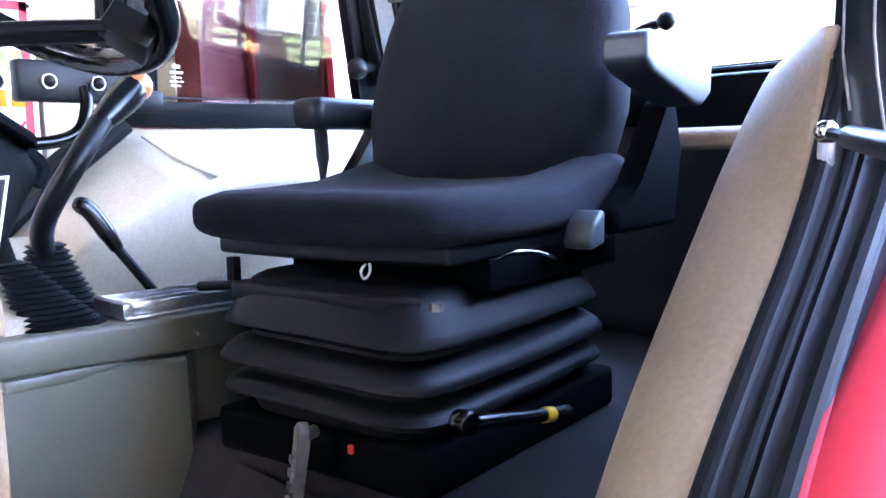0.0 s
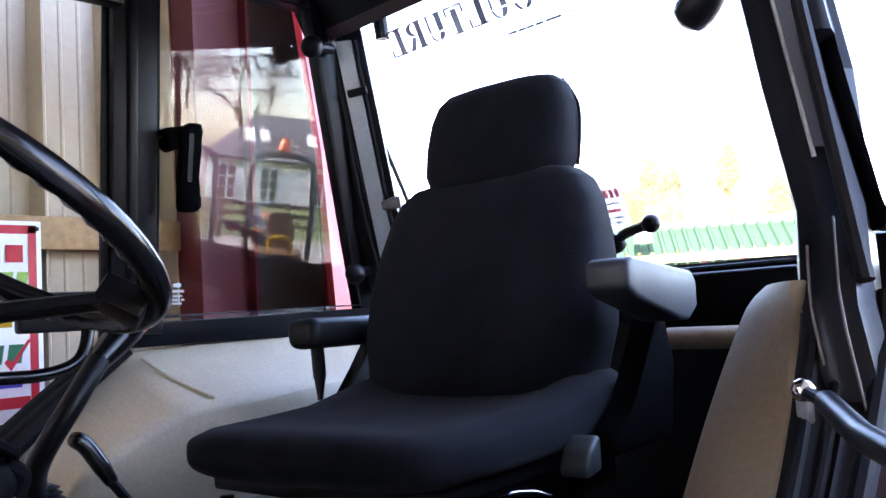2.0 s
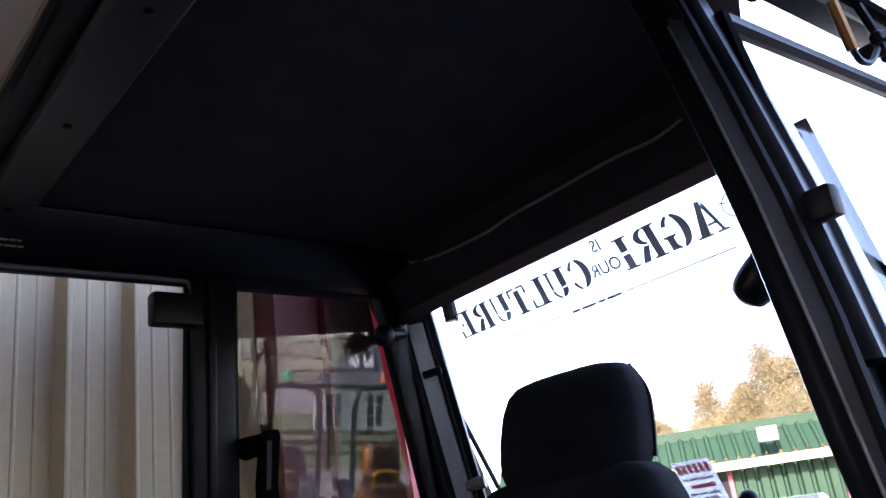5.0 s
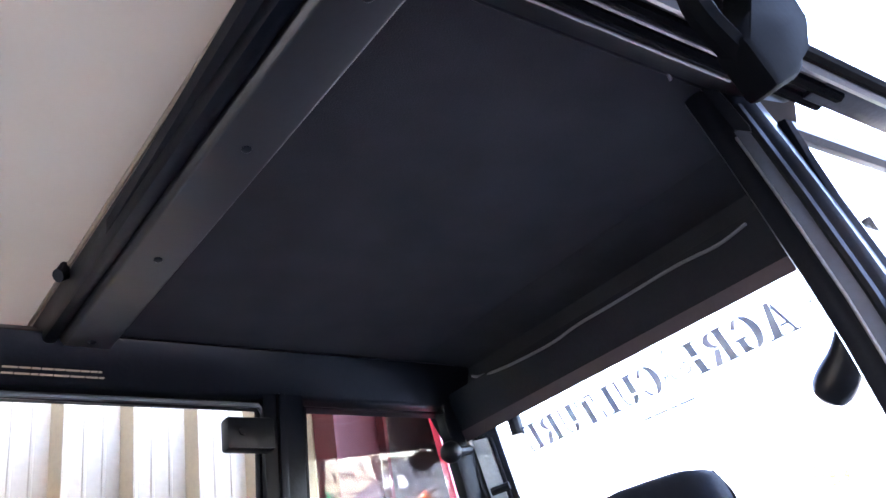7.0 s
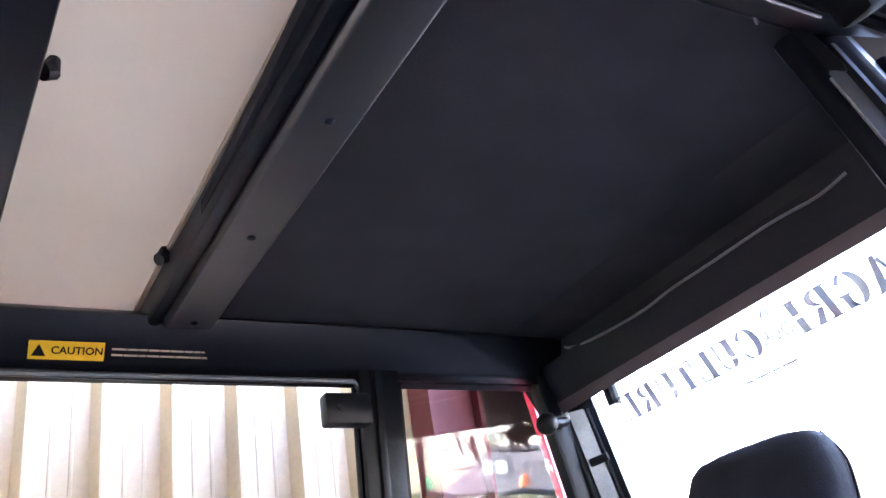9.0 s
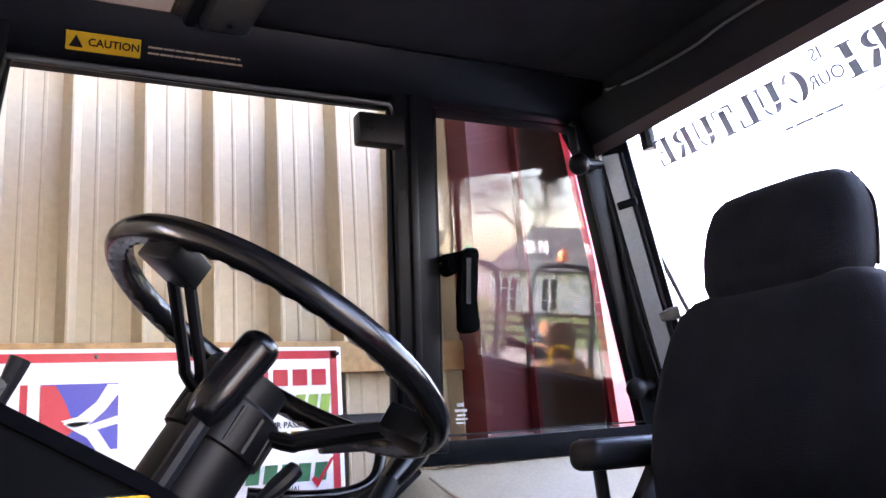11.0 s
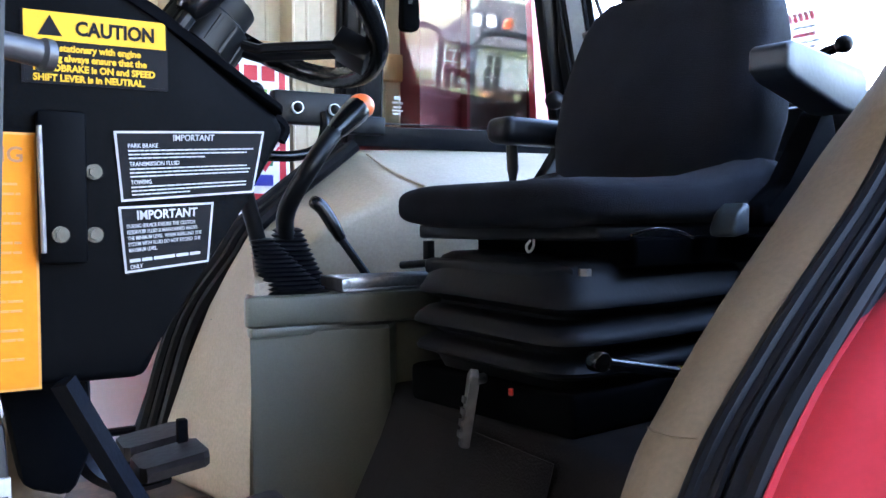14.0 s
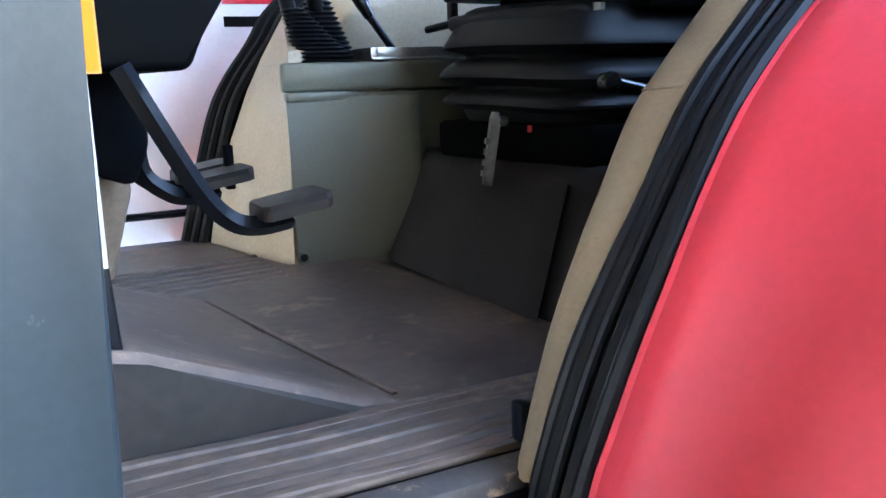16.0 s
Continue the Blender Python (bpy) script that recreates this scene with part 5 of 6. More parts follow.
def gear(label, pts, boot, knob):
    g = thing("gear_lever", label, "gear lever", group="gear levers")
    part("shaft", tube(B(), smooth_path(pts, 6), 0.0165 if knob else 0.0145, 12), COLUMN, g)
    # an oblique ribbed cone: base centre, half sizes, the narrow top and its half size
    (bx, by, bz), (wx, wy), (tx, ty, tz), tw = boot
    bm = B()
    rings = []
    K = 13
    for i in range(2 * K + 1):
        s = i / (2 * K)
        e = 0.006 if i % 2 else -0.0015
        cx, cy, cz = bx + (tx - bx) * s, by + (ty - by) * s, bz + (tz - bz) * s
        rx, ry = wx + (tw - wx) * s ** 0.85 + e, wy + (tw - wy) * s ** 0.85 + e
        rings.append([(cx + rx * math.copysign(abs(math.cos(a)) ** 0.7, math.cos(a)), cy + ry * math.copysign(abs(math.sin(a)) ** 0.7, math.sin(a)), cz) for a in [2 * math.pi * j / 24 for j in range(24)]])
    loft(bm, rings)
    part("boot", bm, RUBBER, g, "ribbed black rubber gaiter", smooth=28)
    if knob:
        k0, k1 = Vector(pts[-2]), Vector(pts[-1])
        d = (k1 - k0).normalized()
        part("knob", tube(B(), [k1 + d * s for s in (-0.085, -0.055, -0.02, 0.0, 0.015)], 0.0245, 14, taper=[0.65, 0.85, 1.0, 1.05, 0.9]), GLOSSY, g)
        part("cap", ball(B(), k1 + d * 0.014, 0.0268, 14, (1, 1, 0.9)), ORANGE, g, "orange plastic cap")
    return g


gear("black gear lever with an orange cap and ribbed gaiter", [(0.585, 1.385, 1.77), (0.575, 1.365, 1.80), (0.578, 1.34, 1.835), (0.61, 1.315, 1.90), (0.665, 1.345, 1.96), (0.720, 1.370, 2.004)], ((0.618, 1.435, 1.667), (0.064, 0.040), (0.588, 1.390, 1.785), 0.020), True)
gear("plain black range lever rising from a ribbed gaiter", [(0.526, 1.350, 1.74), (0.512, 1.342, 1.785), (0.488, 1.325, 1.86), (0.462, 1.28, 1.96)], ((0.588, 1.348, 1.667), (0.060, 0.036), (0.524, 1.348, 1.768), 0.016), False)
swb = thing("switch_box", "black switch box with two round chrome buttons on the door pillar", "switch")
part("housing", box(B(), (0.655, 1.645, 2.004), (0.845, 1.68, 2.075), 0.006), PLASTIC, swb)
for x in (0.705, 0.79):
    part("button", tube(B(), [(x, 1.647, 2.038), (x, 1.635, 2.038)], 0.0125, 16), STEEL, swb)
    part("button_centre", ball(B(), (x, 1.636, 2.038), 0.0112), PLASTIC, swb)
part("bracket", box(B(), (0.83, 1.65, 1.99), (0.92, 1.69, 2.03), 0.004), BLACK, swb)
hnd = thing("grab_handle", "black bent tube grab handle fixed to the door", "handle")
part("handle_tube", tube(B(), smooth_path([(0.51, 1.635, 1.945), (0.60, 1.62, 1.933), (0.69, 1.62, 1.933), (0.745, 1.625, 1.953), (0.768, 1.64, 2.0), (0.768, 1.65, 2.03)], 6), 0.0115, 12), GLOSSY, hnd)

# ---- seat ----
SEAT = Matrix.Translation((0.96, 1.036, 1.78)) @ pose(0, 0, 0, -0.5, 0, 8) @ Matrix.Translation((0, 0, -1.78))
seat = thing("operator_seat", "black fabric suspension seat with headrest and armrests", "seat", SEAT)


def seatpart(name, bm, material, label="", smooth=50.0):
    return part(name, bm, material, seat, label, smooth)


bm = B()
rings = []
# cushion, front to back
for x, w, zt, zb, sag in ((-0.222, 0.17, 1.832, 1.818, 0.0), (-0.220, 0.200, 1.845, 1.803, 0.0), (-0.206, 0.222, 1.856, 1.790, 0.0), (-0.175, 0.234, 1.862, 1.785, 0.004), (-0.09, 0.240, 1.864, 1.784, 0.012),
                           (0.02, 0.243, 1.870, 1.784, 0.018), (0.12, 0.246, 1.892, 1.786, 0.034), (0.20, 0.246, 1.910, 1.788, 0.045), (0.255, 0.235, 1.910, 1.792, 0.045), (0.30, 0.20, 1.89, 1.80, 0.03)):
    ring = []
    n = 36
    zc, hh = (zt + zb) / 2, (zt - zb) / 2
    for i in range(n):
        a = 2 * math.pi * i / n
        c, s = math.cos(a), math.sin(a)
        y = w * math.copysign(abs(c) ** 0.45, c)
        z = zc + hh * math.copysign(abs(s) ** 0.62, s)
        if s > 0:
            z -= sag * max(0.0, 1 - (abs(y) / (w * 0.78)) ** 4)
        ring.append((x, y - 0.012, z))
    rings.append(ring)
loft(bm, rings)
seatpart("cushion", bm, FABRIC, "black woven fabric cushion", 75)
seatpart("cushion_pan", prism(B(), [(-0.175, -0.215), (-0.185, 0.0), (-0.175, 0.195), (0.28, 0.20), (0.28, -0.22)], "z", 1.768, 1.792, 0.006), PLASTIC)
bm = B()
# backrest, bottom to top
for spec, name, lab in (((
        (1.78, 0.215, 0.165, 0.05), (1.83, 0.215, 0.190, 0.062), (1.89, 0.220, 0.214, 0.072), (1.96, 0.235, 0.229, 0.076), (2.04, 0.254, 0.228, 0.072), (2.11, 0.272, 0.217, 0.066), (2.165, 0.286, 0.202, 0.060), (2.20, 0.295, 0.184, 0.052), (2.220, 0.301, 0.158, 0.042), (2.228, 0.303, 0.12, 0.025)), "backrest", "black fabric backrest"),
        (((2.208, 0.303, 0.115, 0.035), (2.218, 0.307, 0.136, 0.050), (2.245, 0.313, 0.147, 0.060), (2.295, 0.322, 0.148, 0.060), (2.345, 0.331, 0.142, 0.055), (2.378, 0.337, 0.130, 0.047), (2.394, 0.340, 0.112, 0.037), (2.402, 0.341, 0.075, 0.02)), "headrest", "black fabric headrest")):
    bm = B()
    rings = []
    for z, x, w, d in spec:
        ring = []
        for px, py in rounded(d, w, 3.4, 40):
            bolster = -0.018 * max(0.0, (abs(py) / w - 0.55) / 0.45) if px < 0 and name == "backrest" else 0.0
            ring.append((x + px + bolster, py - 0.013, z))
        rings.append(ring)
    loft(bm, rings)
    seatpart(name, bm, FABRIC, lab, 75)
bm = B()
tube(bm, smooth_path([(0.331, -0.158, 2.230), (0.341, -0.1615, 2.285), (0.355, -0.155, 2.342), (0.359, -0.127, 2.392)], 5), 0.003, 6)
seatpart("seam", bm, PLASTIC)
# bellows: three folds of a soft cover
bm = B()
rings = []
for z, o in ((1.744, -0.040), (1.738, -0.028), (1.722, -0.016), (1.694, -0.002), (1.685, 0.003), (1.680, 0.003), (1.677, -0.002), (1.671, -0.020), (1.666, -0.026), (1.661, -0.024), (1.656, -0.008), (1.646, 0.004), (1.637, 0.010), (1.631, 0.010), (1.628, 0.005), (1.621, -0.016), (1.616, -0.022), (1.612, -0.020), (1.607, -0.006), (1.600, 0.003), (1.593, 0.007), (1.588, 0.006), (1.585, 0.000), (1.577, -0.020), (1.555, -0.030)):
    rings.append([(0.003 + px, -0.034 + py, z + 0.005 * math.sin(9 * py + 0.6) * (1 if px < 0 else 0.4)) for px, py in rounded(0.240 + o, 0.182 + o, 7, 56)])
loft(bm, rings)
seatpart("bellows", bm, RUBBER, "black pleated rubber suspension cover", 42)
seatpart("bellows_flap", prism(B(), [(-0.19, -0.19), (-0.222, -0.14), (-0.222, 0.12), (-0.19, 0.12)], "z", 1.712, 1.738, 0.009, 3), RUBBER)
seatpart("scissor_frame", box(B(), (-0.105, -0.225, 1.728), (0.25, 0.12, 1.772), 0.006), IRON, "black scissor frame under the cushion")
seatpart("suspension_base", box(B(), (-0.225, -0.215, 1.500), (0.26, 0.155, 1.562), 0.01), IRON)
seatpart("cross_tube", tube(B(), [(-0.263, -0.284, 1.6225), (-0.264, -0.287, 1.6225), (-0.267, -0.304, 1.624), (-0.268, -0.307, 1.624)], 0.0135, 14, taper=[0.8, 1.0, 1.0, 0.8]), GLOSSY, "weight adjuster tube")
seatpart("yellow_mark", tube(B(), [(-0.118, -0.303, 1.5935), (-0.098, -0.303, 1.5896)], 0.0095, 10), YELLOW, "yellow tape on the arm")
seatpart("adjuster_arm", tube(B(), [(-0.262, -0.300, 1.622), (-0.10, -0.303, 1.590), (-0.06, -0.303, 1.584)], 0.0085, 10), GLOSSY)
seatpart("slide_lever", tube(B(), smooth_path([(-0.205, 0.03, 1.732), (-0.200, 0.13, 1.728), (-0.203, 0.205, 1.722)]), 0.007, 8), BLACK)
seatpart("slide_knob", box(B(), (-0.192, 0.145, 1.728), (-0.177, 0.16, 1.765), 0.002), PLASTIC)
# weight lever and indicator
bm = B()
prism(bm, [(-0.011, 0.0), (-0.014, 0.012), (0.0, 0.022), (0.014, 0.012), (0.010, -0.095), (-0.010, -0.095)], "x", -0.014, 0.0, 0.003, m=SEAT.inverted() @ pose(0.715, 0.946, 1.560, 0, 8, -20))
cyl(bm, SEAT.inverted() @ Vector((0.707, 0.941, 1.567)), SEAT.inverted() @ Vector((0.727, 0.946, 1.567)), 0.008, 10)
for k in range(4):
    prism(bm, [(-0.008, -0.030 - 0.017 * k), (0.008, -0.030 - 0.017 * k), (0.008, -0.021 - 0.017 * k), (-0.008, -0.021 - 0.017 * k)], "x", -0.018, -0.013, m=SEAT.inverted() @ pose(0.715, 0.946, 1.560, 0, 8, -20))
seatpart("weight_lever", bm, DUSTY, "worn grey metal lever")
seatpart("indicator", box(B(), (-0.250, -0.121, 1.551), (-0.246, -0.115, 1.561)), mat("red_indicator", (0.7, 0.03, 0.02), 0.4, bump=0), "small red indicator", 0)
bm = B()
tube(bm, smooth_path([(-0.192, -0.108, 1.769), (-0.196, -0.112, 1.762), (-0.198, -0.110, 1.755), (-0.199, -0.105, 1.752), (-0.198, -0.100, 1.755), (-0.196, -0.098, 1.762), (-0.192, -0.102, 1.769)], 4), 0.002, 6)
seatpart("hook", bm, mat("zinc_plate", (0.72, 0.72, 0.72), 0.5, metal=0.3, bump=0.02))
seatpart("wire_clip", tube(B(), smooth_path([(-0.165, -0.264, 1.777), (-0.15, -0.272, 1.781), (-0.13, -0.282, 1.785), (-0.10, -0.292, 1.781), (-0.075, -0.298, 1.772)], 4), 0.0022, 6), CHROME)
seatpart("nut", tube(B(), [(-0.202, -0.216, 1.722), (-0.202, -0.216, 1.732)], 0.009, 6), DUSTY)
# side pivot cover and recliner
bm = B()
prism(bm, [(0.028, 1.782), (0.042, 1.806), (0.064, 1.822), (0.074, 1.818), (0.072, 1.776), (0.034, 1.770)], "y", -0.292, -0.25, 0.005)
seatpart("pivot_cover", bm, GREYPAINT, "grey plastic pivot cover")
bm = B()
prism(bm, [(0.09, 1.785), (0.10, 1.82), (0.175, 1.845), (0.225, 1.90), (0.255, 1.97), (0.30, 1.98), (0.33, 1.90), (0.30, 1.785)], "y", -0.300, -0.262, 0.010)
seatpart("recliner_plate", bm, IRON)
bm = B()
prism(bm, [(0.09, 1.785), (0.10, 1.82), (0.175, 1.845), (0.225, 1.90), (0.255, 1.97), (0.30, 1.98), (0.33, 1.90), (0.30, 1.785)], "y", 0.262, 0.290, 0.010)
seatpart("recliner_plate", bm, PLASTIC)
# armrests
bm = B()
box(bm, (0.064, 0.222, 1.950), (0.32, 0.295, 2.003), 0.020, seg=4)
seatpart("armrest", bm, PLASTIC, "black padded armrest, down")
seatpart("armrest_lever", tube(B(), smooth_path([(0.132, 0.285, 1.955), (0.135, 0.285, 1.90), (0.132, 0.284, 1.858)]), 0.012, 8, taper=[1, 1, 1, 1, 1, 1, 1, .8, .7, .6, .5, .4, .4]), PLASTIC)
bm = B()
prism(bm, [(0.068, 2.012), (0.070, 2.044), (0.085, 2.052), (0.292, 2.034), (0.309, 2.019), (0.306, 1.979), (0.270, 1.960), (0.235, 1.962), (0.09, 1.998)], "y", -0.352, -0.288, 0.007, 3)
seatpart("armrest", bm, mat("grey_padded_vinyl", (0.020, 0.025, 0.034), 0.55, var=0.15, bump=0.1), "grey padded armrest, raised a little")

# ---- outside: the shed ----
wall_shed = thing("wall_shed", "beige profiled steel cladding inside the shed", "wall", kind="structure")
PER = 0.1665
for s in range(9):
    bm = B()
    x0 = 0.386 - 0.131 - 6 * PER * 4 + PER * 6 * s
    prof = []
    for k in range(6):
        b = x0 + PER * k
        prof += [(b, 0.0), (b + 0.032, 0.0), (b + 0.035, -0.0022), (b + 0.040, -0.0022), (b + 0.043, 0.0), (b + 0.078, 0.0), (b + 0.081, -0.0022), (b + 0.086, -0.0022), (b + 0.089, 0.0), (b + 0.122, 0.0), (b + 0.142, -0.046), (b + 0.147, -0.046)]
    prof.append((x0 + PER * 6, 0.0))
    if x0 > 1.24:
        bm.free()
        continue
    prof = [(min(p[0], 1.245), p[1]) for p in prof]
    vs = [[bm.verts.new((x, 2.225 + y, z)) for x, y in prof] for z in (0.0, 1.5, 3.0, 5.2)]
    for a, b in zip(vs, vs[1:]):
        for i in range(len(prof) - 1):
            if prof[i + 1][0] - prof[i][0] > 1e-6:
                bm.faces.new((a[i], a[i + 1], b[i + 1], b[i]))
    part("cladding_sheet", bm, CLAD, wall_shed, smooth=0)
# added dark panel: the cladding's shade past x 1.25, put into colour
part("dark_return", box(B(), (1.249, 2.235, 0.0), (1.76, 2.33, 5.2)), DARKBACK, wall_shed, "dark panel added beside the cladding in place of shade", smooth=0)
rail = thing("timber_rail", "planed pine rail fixed along the cladding", "rail")
part("plank", box(B(), (-1.6, 2.160, 2.203), (1.235, 2.194, 2.283), 0.004), TIMBER, rail)
board = thing("sign_board", "white trade sign board with a red border", "sign")
SB = axes((0, 2.155, 0), (1, 0, 0), (0, 0, 1))
SX0, SX1, SZ0, SZ1 = -0.75, 0.877, 1.12, 2.268
part("panel", box(B(), (SX0, SZ0, -0.008), (SX1, SZ1, 0.0), 0.002, m=SB), WHITE, board)
bm = B()
for lo, hi in (((SX0 + 0.012, SZ1 - 0.030, 0), (SX1 - 0.012, SZ1 - 0.010, 0.001)), ((SX0 + 0.012, SZ0 + 0.010, 0), (SX1 - 0.012, SZ0 + 0.030, 0.001)), ((SX1 - 0.030, SZ0 + 0.010, 0), (SX1 - 0.012, SZ1 - 0.010, 0.001)), ((SX0 + 0.012, SZ0 + 0.010, 0), (SX0 + 0.030, SZ1 - 0.010, 0.001))):
    box(bm, lo, hi, m=SB)
part("border", bm, SIGNRED, board, smooth=0)
part("flag_patch", box(B(), (0.185, 2.045, 0), (0.345, 2.190, 0.001), m=SB), SIGNBLUE, board, smooth=0)
part("flag_red", prism(B(), [(0.185, 2.045), (0.228, 2.045), (0.240, 2.075), (0.262, 2.10), (0.246, 2.122), (0.236, 2.15), (0.215, 2.188), (0.185, 2.188)], "z", 0.001, 0.0016, m=SB), SIGNRED, board, smooth=0)
for pts in ([(0.228, 2.110), (0.262, 2.118), (0.300, 2.150), (0.322, 2.188), (0.345, 2.188), (0.345, 2.166), (0.318, 2.130), (0.290, 2.104), (0.255, 2.094)], [(0.232, 2.104), (0.275, 2.108), (0.305, 2.085), (0.330, 2.045), (0.300, 2.045), (0.282, 2.072), (0.255, 2.088)], [(0.285, 2.100), (0.345, 2.118), (0.345, 2.100), (0.300, 2.088)]):
    part("flag_band", prism(B(), pts, "z", 0.0016, 0.0022, m=SB), WHITE, board, smooth=0)
bm = B()
box(bm, (-0.55, 2.045, 0), (0.12, 2.190, 0.001), m=SB)
box(bm, (0.145, 2.045, 0), (0.16, 2.190, 0.001), m=SB)
part("name_block", bm, SIGNRED, board, smooth=0)


def blocks(x0, z0, x1, z1, n, material, slant=0.0):
    """A trade name as a row of plain bars of its size and colour."""
    w = (x1 - x0) / n
    for k in range(n):
        a, b = x0 + w * k + 0.05 * w, x0 + w * (k + 1) - 0.20 * w
        part("trade_mark_bar", prism(B(), [(a, z0), (b, z0), (b + slant * (z1 - z0), z1), (a + slant * (z1 - z0), z1)], "z", 0, 0.0012, m=SB), material, board, smooth=0)


blocks(0.60, 2.172, 0.845, 2.212, 5, SIGNRED)
blocks(0.585, 2.103, 0.845, 2.150, 8, SIGNGREEN, 0.18)
blocks(0.585, 2.024, 0.855, 2.062, 7, YELLOW)
blocks(0.585, 1.942, 0.835, 1.985, 6, DKGREEN, 0.15)
part("tick_mark", prism(B(), [(0.790, 1.945), (0.805, 1.925), (0.850, 1.995), (0.842, 1.995), (0.807, 1.945), (0.797, 1.953)], "z", 0.0013, 0.0018, m=SB), SIGNRED, board, smooth=0)
words("INTERNATIONAL", 0.017, SB @ Matrix.Translation((0.700, 1.926, 0.001)), GREYPAINT, board, "lettering", 0.0002, stretch=0.95)
for z0, z1, mm in ((1.84, 1.868, SIGNRED), (1.78, 1.81, INK)):
    bars([(0.60, (z0 + z1) / 2, 0.25, (z1 - z0) * 0.92)], SB, board, mm, "trade_mark_bar", 0.0012)
words("OUR PASSION", 0.021, SB @ Matrix.Translation((0.738, 2.077, 0.001)), INK, board, "lettering", 0.0002, stretch=0.92)
part("card_mark", box(B(), (0.768, 1.888, 0), (0.828, 1.918, 0.001), m=SB), SIGNBLUE, board, smooth=0)
part("card_mark", cyl(B(), SB @ Vector((0.735, 1.905, 0.0)), SB @ Vector((0.735, 1.905, 0.0012)), 0.014, 20), SIGNRED, board, smooth=0)
for x in (-0.2, 0.297, 0.868):
    part("fixing", ball(B(), SB @ Vector((x, SZ1 - 0.018, 0.001)), 0.005, 8), DUSTY, board)
col = thing("shed_column", "dark red steel shed column", "column", kind="structure")
bm = B()
box(bm, (1.235, 2.06, 0), (1.247, 2.20, 5.1), 0.002)
box(bm, (1.247, 2.095, 0), (1.395, 2.11, 5.1))
box(bm, (1.395, 2.06, 0), (1.407, 2.20, 5.1), 0.002)
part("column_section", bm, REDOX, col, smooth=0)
leaf = thing("sliding_door", "grey brown sliding door leaf behind the column", "door", kind="structure")
part("door_leaf", box(B(), (1.409, 2.07, 0), (1.62, 2.11, 5.1)), mat("grey_brown_door", (0.075, 0.066, 0.058), 0.6, var=0.15, scale=3, bump=0.05), leaf, smooth=0)
jamb = thing("shed_door_jamb", "red painted door jamb at the shed mouth", "door jamb", kind="structure")
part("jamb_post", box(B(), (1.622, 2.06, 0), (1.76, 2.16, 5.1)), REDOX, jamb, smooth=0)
# the raking jamb leaf turns outwards; a brighter red than the post's paints its sunlight
bm = B()
fs = [[bm.verts.new((x + d, y - d, z)) for x, y, z in ((1.575, 1.90, 0.9), (1.512, 1.90, 2.04), (1.490, 1.90, 2.45), (1.432, 1.90, 2.85), (1.36, 1.90, 3.2), (1.82, 2.16, 3.2), (1.84, 2.17, 2.45), (2.12, 2.33, 2.1), (2.12, 2.33, 0.9))] for d in (0.0, 0.012)]
for k in range(9):
    bm.faces.new((fs[0][k], fs[0][(k + 1) % 9], fs[1][(k + 1) % 9], fs[1][k]))
bm.faces.new(fs[0])
bm.faces.new(list(reversed(fs[1])))
part("jamb_panel", bm, RED, jamb, "red jamb leaf with sunlight put into its brighter paint", smooth=0)
roof_shed = thing("shed_roof", "cream lined shed roof with red purlins", "shed roof", kind="structure")
part("lining", box(B(), (-9, -9.5, 5.1), (1.75, 2.6, 5.2)), CREAM, roof_shed, smooth=0)
for x in (-4.0, -2.2, -0.4, 1.3):
    part("purlin", box(B(), (x, -9.5, 4.95), (x + 0.08, 2.2, 5.1)), REDOX, roof_shed, smooth=0)
# far and back walls are unseen, added to shut out sun and sky light
part("unseen_far_wall", box(B(), (-9, -9.6, 0), (1.75, -9.5, 5.2)), CLAD, roof_shed, smooth=0)
part("unseen_back_wall", box(B(), (-9.1, -9.5, 0), (-9, 2.6, 5.2)), CLAD, roof_shed, smooth=0)

# ---- outside: yard ----
ground = solid("ground", prism(B(), [(-600, -600), (600, -600), (600, 600), (-600, 600)], "z", -0.3, 0.0), CONCRETE, "pale worn concrete yard", "ground", "structure", 0)
lawn = solid("lawn", prism(B(), [(0, -28.5), (0, -60), (60, -60), (40, -4)], "z", 0.0, 0.03), GRASS, "mown grass before the house", "lawn", "structure", 0)

house = thing("cottage", "white rendered cottage with hipped slate roof and french windows", "house", pose(25.4, -36.2, 0, 0, 0, 32.5))
# its long front faces local +y
part("wall", box(B(), (0, -8, 0), (15, 0, 2.55)), RENDERW, house, smooth=0)
bm = B()
ev = [bm.verts.new(v) for v in ((-0.4, 0.4, 2.45), (15.4, 0.4, 2.45), (15.4, -8.4, 2.45), (-0.4, -8.4, 2.45), (2.6, -4.0, 5.1), (11.4, -4.0, 5.1))]
for q in ((0, 1, 5, 4), (1, 2, 5), (2, 3, 4, 5), (3, 0, 4), (3, 2, 1, 0)):
    bm.faces.new([ev[k] for k in q])
part("roof", bm, SLATE, house, smooth=0)
part("gutter", box(B(), (-0.45, 0.40, 2.38), (15.45, 0.52, 2.49)), GREYPAINT, house, smooth=0)
for x in (1.05, 3.25, 6.2, 9.0, 12.0):
    w = part("french_window", box(B(), (x - 0.50, 0.0, 0.12), (x + 0.50, 0.05, 2.1)), WHITE, house, smooth=0)
    for sx in (-0.24, 0.24):
        for k in range(3):
            part("pane", box(B(), (x + sx - 0.17, 0.05, 0.32 + 0.58 * k), (x + sx + 0.17, 0.06, 0.82 + 0.58 * k)), WINDARK, w, smooth=0)
slope = math.atan2(2.65, 4.4)
